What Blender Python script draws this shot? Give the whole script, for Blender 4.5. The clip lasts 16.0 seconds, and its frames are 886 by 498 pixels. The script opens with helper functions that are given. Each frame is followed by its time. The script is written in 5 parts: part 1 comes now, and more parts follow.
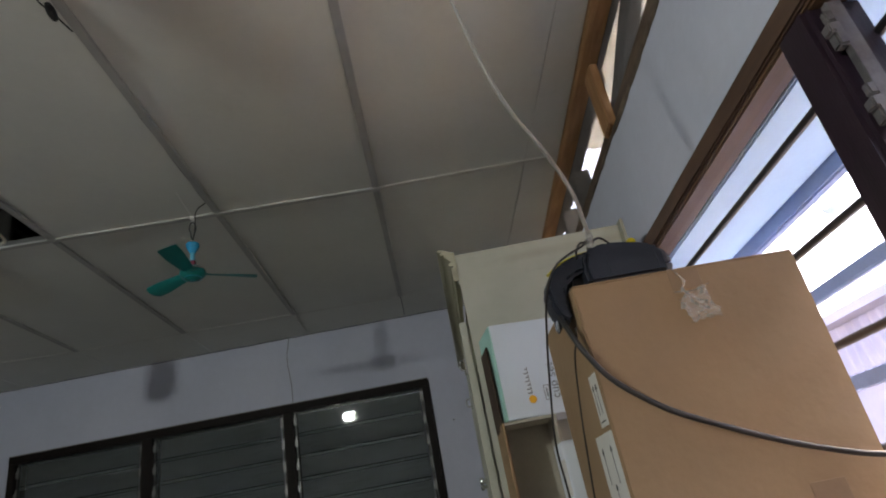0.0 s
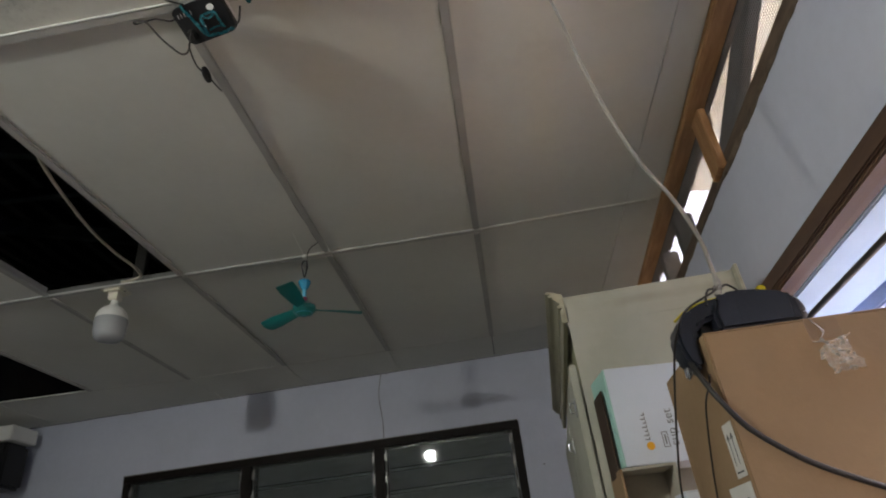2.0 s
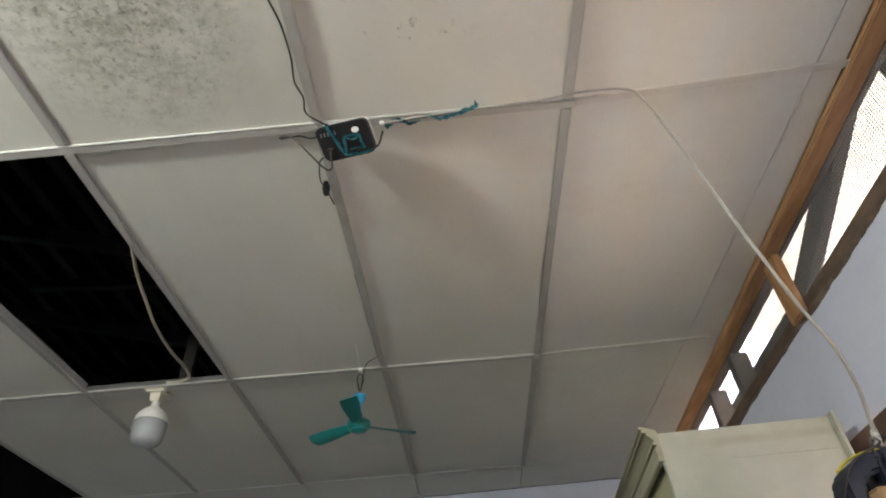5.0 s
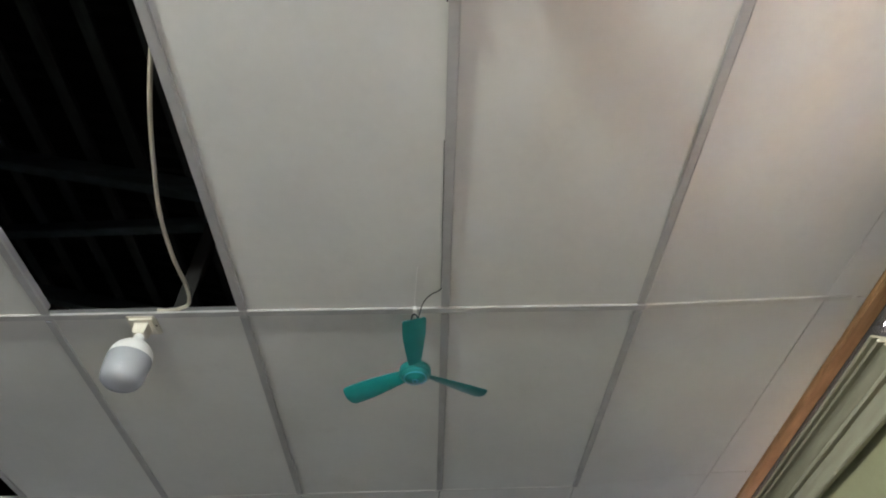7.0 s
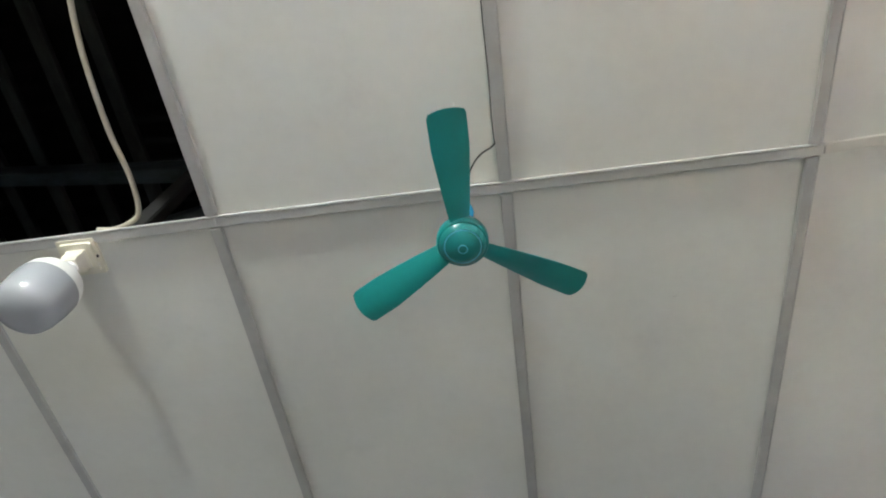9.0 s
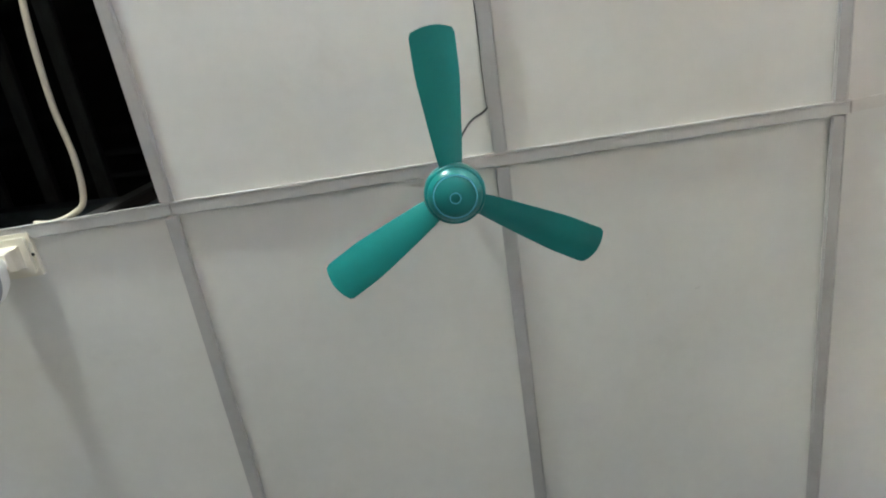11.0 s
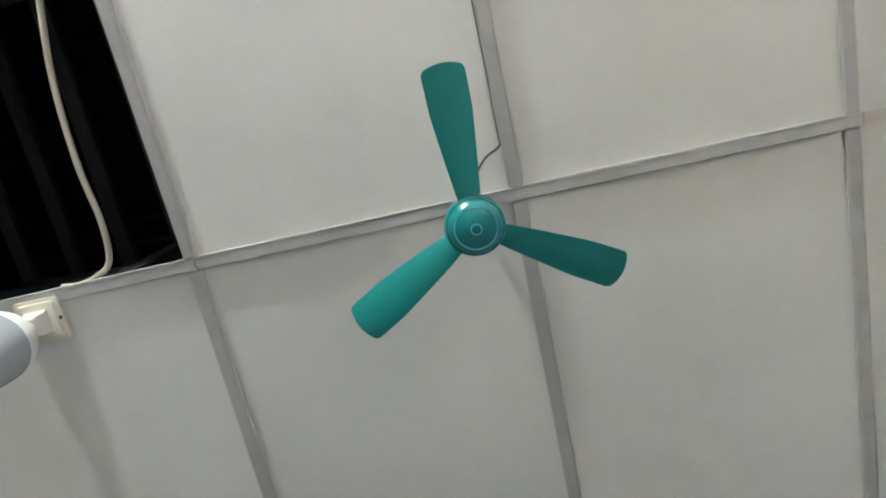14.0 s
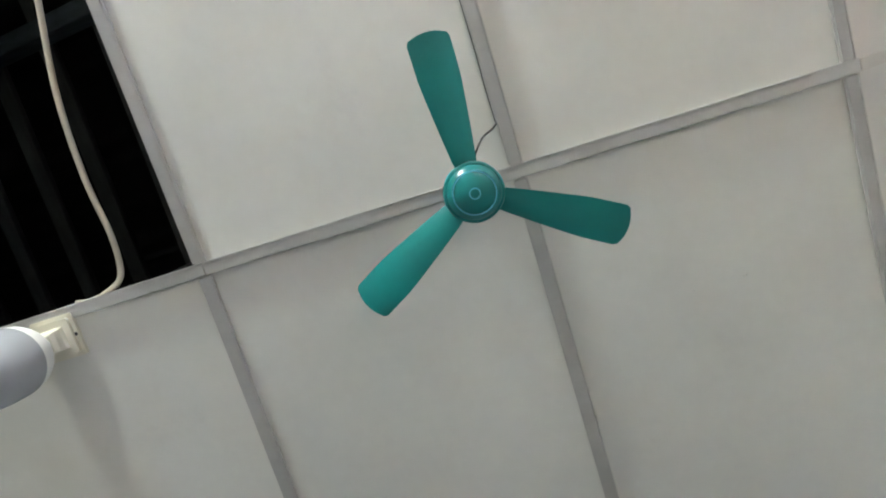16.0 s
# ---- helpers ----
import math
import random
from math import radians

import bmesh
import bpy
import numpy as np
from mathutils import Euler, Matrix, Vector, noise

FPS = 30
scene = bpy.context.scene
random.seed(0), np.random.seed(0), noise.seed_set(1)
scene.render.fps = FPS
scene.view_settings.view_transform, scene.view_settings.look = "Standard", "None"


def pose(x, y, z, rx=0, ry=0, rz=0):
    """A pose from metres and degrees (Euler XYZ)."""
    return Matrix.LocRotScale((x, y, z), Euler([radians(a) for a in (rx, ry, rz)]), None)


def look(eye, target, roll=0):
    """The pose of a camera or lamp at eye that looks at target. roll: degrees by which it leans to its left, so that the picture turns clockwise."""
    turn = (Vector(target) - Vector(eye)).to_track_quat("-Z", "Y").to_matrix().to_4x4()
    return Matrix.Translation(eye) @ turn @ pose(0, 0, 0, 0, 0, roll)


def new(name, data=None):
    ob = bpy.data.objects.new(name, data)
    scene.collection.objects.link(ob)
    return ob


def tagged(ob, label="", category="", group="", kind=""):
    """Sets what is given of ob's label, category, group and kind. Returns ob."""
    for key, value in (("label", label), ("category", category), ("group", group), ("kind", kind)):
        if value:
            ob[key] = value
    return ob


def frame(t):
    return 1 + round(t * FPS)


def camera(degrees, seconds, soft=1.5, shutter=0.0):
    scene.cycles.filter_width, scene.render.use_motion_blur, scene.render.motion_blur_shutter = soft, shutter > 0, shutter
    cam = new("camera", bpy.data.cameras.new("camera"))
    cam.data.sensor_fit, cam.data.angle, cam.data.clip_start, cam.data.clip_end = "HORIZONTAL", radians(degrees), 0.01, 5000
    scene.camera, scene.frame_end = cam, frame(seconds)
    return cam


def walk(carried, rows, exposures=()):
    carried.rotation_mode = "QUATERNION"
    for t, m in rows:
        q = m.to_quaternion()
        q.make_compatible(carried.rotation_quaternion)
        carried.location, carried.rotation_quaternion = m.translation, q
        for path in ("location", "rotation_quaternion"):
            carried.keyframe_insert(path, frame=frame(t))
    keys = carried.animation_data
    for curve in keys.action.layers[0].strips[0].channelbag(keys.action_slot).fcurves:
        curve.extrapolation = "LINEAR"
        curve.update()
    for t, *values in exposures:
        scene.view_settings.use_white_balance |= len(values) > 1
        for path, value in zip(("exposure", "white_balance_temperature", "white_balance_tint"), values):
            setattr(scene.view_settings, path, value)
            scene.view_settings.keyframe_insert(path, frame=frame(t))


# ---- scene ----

# ---------------- camera and walk ----------------
cam = camera(73.1, 16.0, soft=2.0)
PATH = [
    (0, (0.677, -1.981, 1.396), (0.798, -0.164, 2.224), -11.1),
    (0.5, (0.675, -1.969, 1.382), (0.815, -0.141, 2.181), -11.7),
    (1, (0.672, -2.022, 1.429), (0.839, -0.265, 2.37), -11.7),
    (1.5, (0.615, -2.038, 1.427), (0.539, -0.336, 2.475), -7.5),
    (2, (0.59, -2.035, 1.394), (0.479, -0.293, 2.371), -6.9),
    (2.5, (0.58, -2.099, 1.45), (0.448, -0.555, 2.713), -8.0),
    (3, (0.569, -2.134, 1.466), (0.289, -0.615, 2.737), -5.4),
    (3.2, (0.572, -2.129, 1.471), (0.265, -0.569, 2.683), -4.8),
    (5.3, (0.22, -2.062, 1.418), (0.234, -0.537, 2.712), -4.3),
    (5.5, (0.182, -2.008, 1.42), (0.197, -0.479, 2.709), -4.0),
    (6, (0.079, -1.796, 1.44), (0.076, -0.299, 2.766), -2.4),
    (6.5, (0.001, -1.609, 1.407), (0.0, -0.189, 2.814), -0.9),
    (7, (-0.078, -1.369, 1.386), (0.003, -0.014, 2.854), -3.2),
    (7.5, (-0.021, -1.093, 1.41), (0.055, 0.187, 2.946), -4.6),
    (8, (0.043, -0.886, 1.461), (0.04, 0.335, 3.045), -3.2),
    (8.5, (-0.029, -0.673, 1.47), (-0.09, 0.392, 3.162), -1.1),
    (9, (-0.062, -0.466, 1.476), (-0.19, 0.465, 3.242), 0.4),
    (9.2, (-0.079, -0.402, 1.498), (-0.208, 0.518, 3.269), -0.2),
    (11.3, (-0.098, -0.197, 1.537), (-0.145, 0.401, 3.444), -4.5),
    (11.5, (-0.096, -0.185, 1.531), (-0.158, 0.387, 3.447), -3.4),
    (12, (-0.113, -0.191, 1.534), (-0.184, 0.397, 3.444), -3.9),
    (12.5, (-0.118, -0.159, 1.527), (-0.2, 0.369, 3.454), -2.9),
    (13, (-0.106, -0.171, 1.53), (-0.198, 0.338, 3.462), -2.0),
    (13.5, (-0.107, -0.192, 1.534), (-0.187, 0.32, 3.466), -3.6),
    (14, (-0.113, -0.186, 1.53), (-0.185, 0.283, 3.473), -3.7),
    (14.5, (-0.108, -0.184, 1.529), (-0.195, 0.265, 3.476), -1.4),
    (15, (-0.109, -0.2, 1.538), (-0.237, 0.282, 3.475), 2.3),
    (15.5, (-0.151, -0.184, 1.529), (-0.204, 0.284, 3.473), -4.4),
    (16, (-0.114, -0.085, 1.515), (-0.217, 0.243, 3.485), 0.1),
]
EXPOSURES = [(0, 3.52, 6800, 13), (1.0, 3.59, 7000, 14), (1.5, 3.53, 7050, 15), (2.0, 3.61, 7100, 15), (2.5, 3.75, 7150, 15), (3.0, 4.41, 7000, 14), (5.5, 4.49, 7070, 14), (6.0, 4.79, 6970, 14), (6.5, 4.92, 6720, 14), (7.0, 5.09, 6720, 14), (8.0, 5.45, 6570, 14), (9.0, 5.81, 6620, 13), (11.5, 5.98, 6520, 13), (16.0, 6.01, 6520, 13)]
walk(cam, [(t, look(e, g, r)) for t, e, g, r in PATH], EXPOSURES)

# ---------------- world and sun ----------------
world = bpy.data.worlds.new("sky")
scene.world = world
world.use_nodes = True
wn, wl = world.node_tree.nodes, world.node_tree.links
sky = wn.new("ShaderNodeTexSky")
sky.sky_type, sky.sun_disc = "NISHITA", False
sky.sun_elevation, sky.sun_rotation = radians(60), radians(79)
sky.air_density, sky.dust_density, sky.ozone_density = 0.8, 7.0, 0.6
wn["Background"].inputs["Strength"].default_value = 0.15
wl.new(sky.outputs[0], wn["Background"].inputs["Color"])
sun = new("sun", bpy.data.lights.new("sun", "SUN"))
sun.data.energy, sun.data.angle, sun.data.color = 1.5, radians(14), (1.0, 0.91, 0.79)
sun.matrix_world = look((4.2, 0.8, 7.5), (0, 0, 0))

# ---------------- materials ----------------
def material(name, color, rough=0.6, metal=0.0, color2=None, scale=6.0, fine=0.0, fine_scale=120.0, bump=0.0, bump_scale=60.0,
             stretch=(1, 1, 1), spread=(0.35, 0.7), island=0.0, transmission=0.0, ior=1.45, emission=None, strength=0.0, rough_var=0.0, coat=0.0):
    """A principled material: two colours mixed by large noise, a fine grain over it, relief, and a change from piece to piece."""
    m = bpy.data.materials.new(name)
    m.use_nodes = True
    n, l = m.node_tree.nodes, m.node_tree.links
    p = n["Principled BSDF"]
    p.inputs["Roughness"].default_value, p.inputs["Metallic"].default_value = rough, metal
    p.inputs["Transmission Weight"].default_value, p.inputs["IOR"].default_value = transmission, ior
    p.inputs["Coat Weight"].default_value = coat
    co = n.new("ShaderNodeTexCoord")
    mp = n.new("ShaderNodeMapping")
    mp.inputs["Scale"].default_value = stretch
    l.new(co.outputs["Object"], mp.inputs["Vector"])
    tex = n.new("ShaderNodeTexNoise")
    tex.inputs["Scale"].default_value, tex.inputs["Detail"].default_value, tex.inputs["Roughness"].default_value = scale, 6, 0.6
    l.new(mp.outputs[0], tex.inputs["Vector"])
    ramp = n.new("ShaderNodeValToRGB")
    ramp.color_ramp.elements[0].position, ramp.color_ramp.elements[1].position = spread
    c2 = color2 or tuple(0.88 * c for c in color)
    ramp.color_ramp.elements[0].color, ramp.color_ramp.elements[1].color = (*c2, 1), (*color, 1)
    l.new(tex.outputs[0], ramp.inputs[0])
    out = ramp.outputs[0]
    if fine:
        f = n.new("ShaderNodeTexNoise")
        f.inputs["Scale"].default_value, f.inputs["Detail"].default_value = fine_scale, 3
        l.new(mp.outputs[0], f.inputs["Vector"])
        r = n.new("ShaderNodeMapRange")
        r.inputs["To Min"].default_value, r.inputs["To Max"].default_value = 1 - fine, 1 + fine
        l.new(f.outputs[0], r.inputs[0])
        mul = n.new("ShaderNodeVectorMath")
        mul.operation = "MULTIPLY"
        l.new(out, mul.inputs[0])
        l.new(r.outputs[0], mul.inputs[1])
        out = mul.outputs[0]
    if island:
        g = n.new("ShaderNodeNewGeometry")
        r = n.new("ShaderNodeMapRange")
        r.inputs["To Min"].default_value, r.inputs["To Max"].default_value = 1 - island, 1 + island * 0.3
        l.new(g.outputs["Random Per Island"], r.inputs[0])
        mul = n.new("ShaderNodeVectorMath")
        mul.operation = "MULTIPLY"
        l.new(out, mul.inputs[0])
        l.new(r.outputs[0], mul.inputs[1])
        out = mul.outputs[0]
    l.new(out, p.inputs["Base Color"])
    if bump:
        b = n.new("ShaderNodeTexNoise")
        b.inputs["Scale"].default_value, b.inputs["Detail"].default_value = bump_scale, 5
        l.new(mp.outputs[0], b.inputs["Vector"])
        bm = n.new("ShaderNodeBump")
        bm.inputs["Strength"].default_value, bm.inputs["Distance"].default_value = bump, 0.004
        l.new(b.outputs[0], bm.inputs["Height"])
        l.new(bm.outputs[0], p.inputs["Normal"])
    if rough_var:
        r = n.new("ShaderNodeMapRange")
        r.inputs["To Min"].default_value, r.inputs["To Max"].default_value = rough - rough_var, rough + rough_var
        l.new(tex.outputs[0], r.inputs[0])
        l.new(r.outputs[0], p.inputs["Roughness"])
    if emission:
        p.inputs["Emission Color"].default_value, p.inputs["Emission Strength"].default_value = (*emission, 1), strength
    return m


def ceiling_material():
    """Painted board: faint clouding, board to board change, scattered flecks, and a mildewed patch on one board."""
    m = material("ceiling_board", (0.68, 0.675, 0.625), 0.75, color2=(0.60, 0.592, 0.545), scale=1.3, fine=0.03, fine_scale=40, island=0.05, spread=(0.3, 0.65))
    n, l = m.node_tree.nodes, m.node_tree.links
    p = n["Principled BSDF"]
    base = p.inputs["Base Color"].links[0].from_socket
    co = n.new("ShaderNodeTexCoord")

    def blob(center, radii, soft):
        mp = n.new("ShaderNodeMapping")
        mp.vector_type = "POINT"
        mp.inputs["Location"].default_value = [-c / r for c, r in zip(center, radii)]
        mp.inputs["Scale"].default_value = [1 / r for r in radii]
        l.new(co.outputs["Object"], mp.inputs["Vector"])
        d = n.new("ShaderNodeVectorMath")
        d.operation = "LENGTH"
        l.new(mp.outputs[0], d.inputs[0])
        r = n.new("ShaderNodeMapRange")
        r.inputs["From Min"].default_value, r.inputs["From Max"].default_value = 1.0, 1.0 - soft
        l.new(d.outputs["Value"], r.inputs[0])
        return r.outputs[0]

    def speckle(scale, low, high):
        t = n.new("ShaderNodeTexNoise")
        t.inputs["Scale"].default_value, t.inputs["Detail"].default_value, t.inputs["Roughness"].default_value = scale, 8, 0.72
        l.new(co.outputs["Object"], t.inputs["Vector"])
        r = n.new("ShaderNodeMapRange")
        r.inputs["From Min"].default_value, r.inputs["From Max"].default_value = low, high
        l.new(t.outputs[0], r.inputs[0])
        return r.outputs[0]

    def times(a, b):
        t = n.new("ShaderNodeMath")
        t.operation = "MULTIPLY"
        t.use_clamp = True
        for i, v in enumerate((a, b)):
            if isinstance(v, float):
                t.inputs[i].default_value = v
            else:
                l.new(v, t.inputs[i])
        return t.outputs[0]

    def over(below, colour, mask):
        x = n.new("ShaderNodeMix")
        x.data_type = "RGBA"
        l.new(mask, x.inputs["Factor"])
        l.new(below, x.inputs["A"])
        x.inputs["B"].default_value = (*colour, 1)
        return x.outputs["Result"]

    wave, lift = n.new("ShaderNodeTexNoise"), n.new("ShaderNodeBump")
    wave.inputs["Scale"].default_value, wave.inputs["Detail"].default_value = 2.6, 2
    l.new(co.outputs["Object"], wave.inputs["Vector"])
    lift.inputs["Strength"].default_value, lift.inputs["Distance"].default_value = 0.25, 0.02
    l.new(wave.outputs[0], lift.inputs["Height"])
    l.new(lift.outputs[0], p.inputs["Normal"])
    patch = blob((-0.36, -1.66, 2.6), (0.34, 0.50, 0.3), 0.70)
    wide = blob((-0.33, -1.68, 2.6), (0.46, 0.66, 0.3), 0.8)
    out = over(base, (0.30, 0.285, 0.24), times(times(wide, speckle(5.0, 0.25, 0.60)), 0.82))
    out = over(out, (0.25, 0.235, 0.20), times(times(patch, speckle(34.0, 0.44, 0.60)), 0.80))
    out = over(out, (0.10, 0.092, 0.08), times(times(patch, speckle(62.0, 0.53, 0.64)), 0.85))
    out = over(out, (0.60, 0.54, 0.40), times(blob((-1.02, 0.28, 2.6), (0.22, 0.3, 0.3), 0.9), 0.35))
    out = over(out, (0.36, 0.345, 0.32), times(speckle(13.0, 0.70, 0.74), 0.45))
    out = over(out, (0.50, 0.48, 0.44), times(speckle(3.1, 0.58, 0.75), 0.35))
    out = over(out, (0.28, 0.26, 0.24), times(times(blob((0.25, -1.42, 2.6), (0.16, 0.05, 0.2), 0.6), speckle(38.0, 0.58, 0.66)), 0.7))
    out = over(out, (0.30, 0.28, 0.26), times(times(blob((0.32, 0.35, 2.6), (0.3, 0.3, 0.3), 0.8), speckle(30.0, 0.67, 0.72)), 0.5))
    l.new(out, p.inputs["Base Color"])
    return m


def stain(m, center, radii, colour, amount, scale=20.0, low=0.45, high=0.6, soft=0.7):
    """Adds one dirty smear, broken up by noise, to a material."""
    n, l = m.node_tree.nodes, m.node_tree.links
    socket = n["Principled BSDF"].inputs["Base Color"]
    base = socket.links[0].from_socket
    co, mp, d = n.new("ShaderNodeTexCoord"), n.new("ShaderNodeMapping"), n.new("ShaderNodeVectorMath")
    mp.inputs["Location"].default_value = [-c / r for c, r in zip(center, radii)]
    mp.inputs["Scale"].default_value = [1 / r for r in radii]
    l.new(co.outputs["Object"], mp.inputs["Vector"])
    d.operation = "LENGTH"
    l.new(mp.outputs[0], d.inputs[0])
    a, t, b, k, x = n.new("ShaderNodeMapRange"), n.new("ShaderNodeTexNoise"), n.new("ShaderNodeMapRange"), n.new("ShaderNodeMath"), n.new("ShaderNodeMix")
    a.inputs["From Min"].default_value, a.inputs["From Max"].default_value, a.inputs["To Max"].default_value = 1.0, 1.0 - soft, amount
    l.new(d.outputs["Value"], a.inputs[0])
    t.inputs["Scale"].default_value, t.inputs["Detail"].default_value = scale, 6
    l.new(co.outputs["Object"], t.inputs["Vector"])
    b.inputs["From Min"].default_value, b.inputs["From Max"].default_value = low, high
    l.new(t.outputs[0], b.inputs[0])
    k.operation = "MULTIPLY"
    l.new(a.outputs[0], k.inputs[0])
    l.new(b.outputs[0], k.inputs[1])
    x.data_type = "RGBA"
    l.new(k.outputs[0], x.inputs["Factor"])
    l.new(base, x.inputs["A"])
    x.inputs["B"].default_value = (*colour, 1)
    l.new(x.outputs["Result"], socket)


M_BOARD = ceiling_material()
M_TBAR = material("white_tee_bar", (0.50, 0.492, 0.468), 0.5, color2=(0.43, 0.42, 0.395), scale=9, fine=0.03, bump=0.03)
# paler lip colour: the light caught by the tee bars' edges
M_TBAR_LIP = material("tee_lip_highlight", (0.52, 0.515, 0.49), 0.6, color2=(0.40, 0.395, 0.37), scale=9)
M_TBAR_DULL = material("darker_tee_bar", (0.42, 0.41, 0.39), 0.55, color2=(0.35, 0.34, 0.322), scale=9, fine=0.03, bump=0.03)
M_TBAR_OLD = material("yellowed_tee_bar", (0.62, 0.60, 0.545), 0.55, color2=(0.53, 0.51, 0.46), scale=9, fine=0.03, bump=0.03)
M_GALV = material("dull_galvanised_steel", (0.17, 0.17, 0.165), 0.55, 0.2, color2=(0.10, 0.10, 0.097), scale=12, fine=0.08)
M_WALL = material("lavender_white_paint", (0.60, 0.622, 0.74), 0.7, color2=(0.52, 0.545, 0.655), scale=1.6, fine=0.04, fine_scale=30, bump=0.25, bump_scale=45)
# darker grey wall paint for unseen walls, to cut light bounced to the ceiling
M_WALL_UNSEEN = material("low_bounce_grey_paint", (0.30, 0.30, 0.305), 0.7, color2=(0.24, 0.24, 0.245), scale=1.6, fine=0.05, fine_scale=30, bump=0.25, bump_scale=45)
M_PLASTER = material("raw_plaster_edge", (0.17, 0.125, 0.09), 0.9, color2=(0.085, 0.062, 0.045), scale=18, fine=0.15, bump=0.6, bump_scale=70)
M_TIMBER = material("raw_pine", (0.50, 0.295, 0.145), 0.7, color2=(0.33, 0.178, 0.08), scale=7, fine=0.12, fine_scale=60, bump=0.25, bump_scale=50, stretch=(6, 0.7, 6))
M_PLATE = material("old_dark_brown_timber", (0.15, 0.102, 0.07), 0.85, color2=(0.075, 0.052, 0.038), scale=8, fine=0.12, bump=0.3, stretch=(5, 1, 5))
# brown that stands for the shade along the ceiling's edge
M_EDGE_SHADE = material("brown_edge_shade", (0.24, 0.19, 0.145), 0.8, color2=(0.16, 0.12, 0.09), scale=9, fine=0.08, bump=0.2)
M_TIMBER_UP = material("raw_pine_upright", (0.44, 0.238, 0.108), 0.7, color2=(0.28, 0.14, 0.06), scale=7, fine=0.12, fine_scale=60, bump=0.25, bump_scale=50, stretch=(6, 6, 0.7))
M_GREYWOOD = material("weathered_wood", (0.165, 0.146, 0.13), 0.85, color2=(0.09, 0.08, 0.073), scale=8, fine=0.12, bump=0.3, stretch=(5, 1, 5))
M_BRACE = material("dark_weathered_wood", (0.085, 0.08, 0.078), 0.8, color2=(0.05, 0.047, 0.046), scale=8, fine=0.1, bump=0.2)
M_DARKWOOD = material("dark_stained_wood", (0.013, 0.008, 0.007), 0.6, color2=(0.007, 0.005, 0.004), scale=5, fine=0.15, fine_scale=50, bump=0.15, stretch=(6, 0.8, 6), rough_var=0.12)
M_FRAME = material("brown_varnished_frame", (0.125, 0.072, 0.048), 0.42, color2=(0.075, 0.042, 0.030), scale=5, fine=0.12, fine_scale=50, bump=0.12, stretch=(6, 0.8, 6), rough_var=0.1)
M_DARKWOOD.node_tree.nodes["Principled BSDF"].inputs["Specular IOR Level"].default_value = 0.25
M_REDWOOD = material("reddish_stained_wood", (0.105, 0.058, 0.030), 0.5, color2=(0.065, 0.036, 0.019), scale=6, fine=0.12, fine_scale=60, bump=0.15, stretch=(6, 0.6, 6))
M_ALU_DARK = material("dirty_aluminium", (0.11, 0.11, 0.11), 0.55, 0.5, color2=(0.04, 0.04, 0.04), scale=40, fine=0.1)
M_ALU = material("louvre_aluminium", (0.36, 0.36, 0.35), 0.45, 0.8, color2=(0.16, 0.16, 0.16), scale=25, fine=0.1)
M_ALU_OLD = material("dull_grey_aluminium", (0.17, 0.16, 0.165), 0.6, 0.3, color2=(0.09, 0.085, 0.09), scale=25, fine=0.12)
M_MULLION = material("purplish_dark_wood", (0.032, 0.017, 0.029), 0.36, color2=(0.018, 0.010, 0.016), scale=5, fine=0.12, bump=0.12, stretch=(6, 6, 0.8))
# gable colour near black, so the ceiling holes look into a dark attic
M_GABLE = material("shade_dark_gable_block", (0.035, 0.034, 0.034), 0.9, color2=(0.02, 0.02, 0.02), scale=6, fine=0.1, bump=0.3)
M_GLASS = material("louvre_glass", (0.86, 0.92, 0.90), 0.03, transmission=1.0, ior=1.45, color2=(0.80, 0.87, 0.85), scale=3)
# a film of dust with wiped streaks on the louvre glass
_n, _l = M_GLASS.node_tree.nodes, M_GLASS.node_tree.links
_co, _mp, _noise, _range = (_n.new(k) for k in ("ShaderNodeTexCoord", "ShaderNodeMapping", "ShaderNodeTexNoise", "ShaderNodeMapRange"))
_mp.inputs["Scale"].default_value = (2.5, 1.0, 24.0)
_noise.inputs["Scale"].default_value, _noise.inputs["Detail"].default_value = 3.0, 5
_range.inputs["From Min"].default_value, _range.inputs["From Max"].default_value = 0.35, 0.75
_range.inputs["To Min"].default_value, _range.inputs["To Max"].default_value = 0.03, 0.13
_dust, _mix = _n.new("ShaderNodeBsdfDiffuse"), _n.new("ShaderNodeMixShader")
_dust.inputs["Color"].default_value = (0.50, 0.56, 0.56, 1)
_l.new(_co.outputs["Object"], _mp.inputs["Vector"])
_l.new(_mp.outputs[0], _noise.inputs["Vector"])
_l.new(_noise.outputs[0], _range.inputs[0])
_l.new(_range.outputs[0], _mix.inputs[0])
_l.new(_n["Principled BSDF"].outputs[0], _mix.inputs[1])
_l.new(_dust.outputs[0], _mix.inputs[2])
_l.new(_mix.outputs[0], _n["Material Output"].inputs[0])
M_CARD = material("brown_cardboard", (0.285, 0.182, 0.10), 0.82, color2=(0.245, 0.155, 0.085), scale=2.4, fine=0.05, fine_scale=80, bump=0.18, bump_scale=60, spread=(0.3, 0.7))
M_CARD_IN = material("greyish_card_inside", (0.48, 0.44, 0.37), 0.85, color2=(0.40, 0.365, 0.30), scale=5, fine=0.05, bump=0.1)
M_CARD_DK = material("dark_card_flap", (0.055, 0.032, 0.02), 0.85, color2=(0.035, 0.02, 0.013), scale=5, fine=0.08)
M_WHITECARD = material("white_printed_card", (0.68, 0.725, 0.80), 0.5, color2=(0.63, 0.675, 0.745), scale=3, fine=0.02)
M_TEALCARD = material("mint_printed_card", (0.36, 0.62, 0.56), 0.5, color2=(0.32, 0.56, 0.50), scale=4)
M_INK = material("black_ink", (0.03, 0.03, 0.032), 0.6, scale=10)
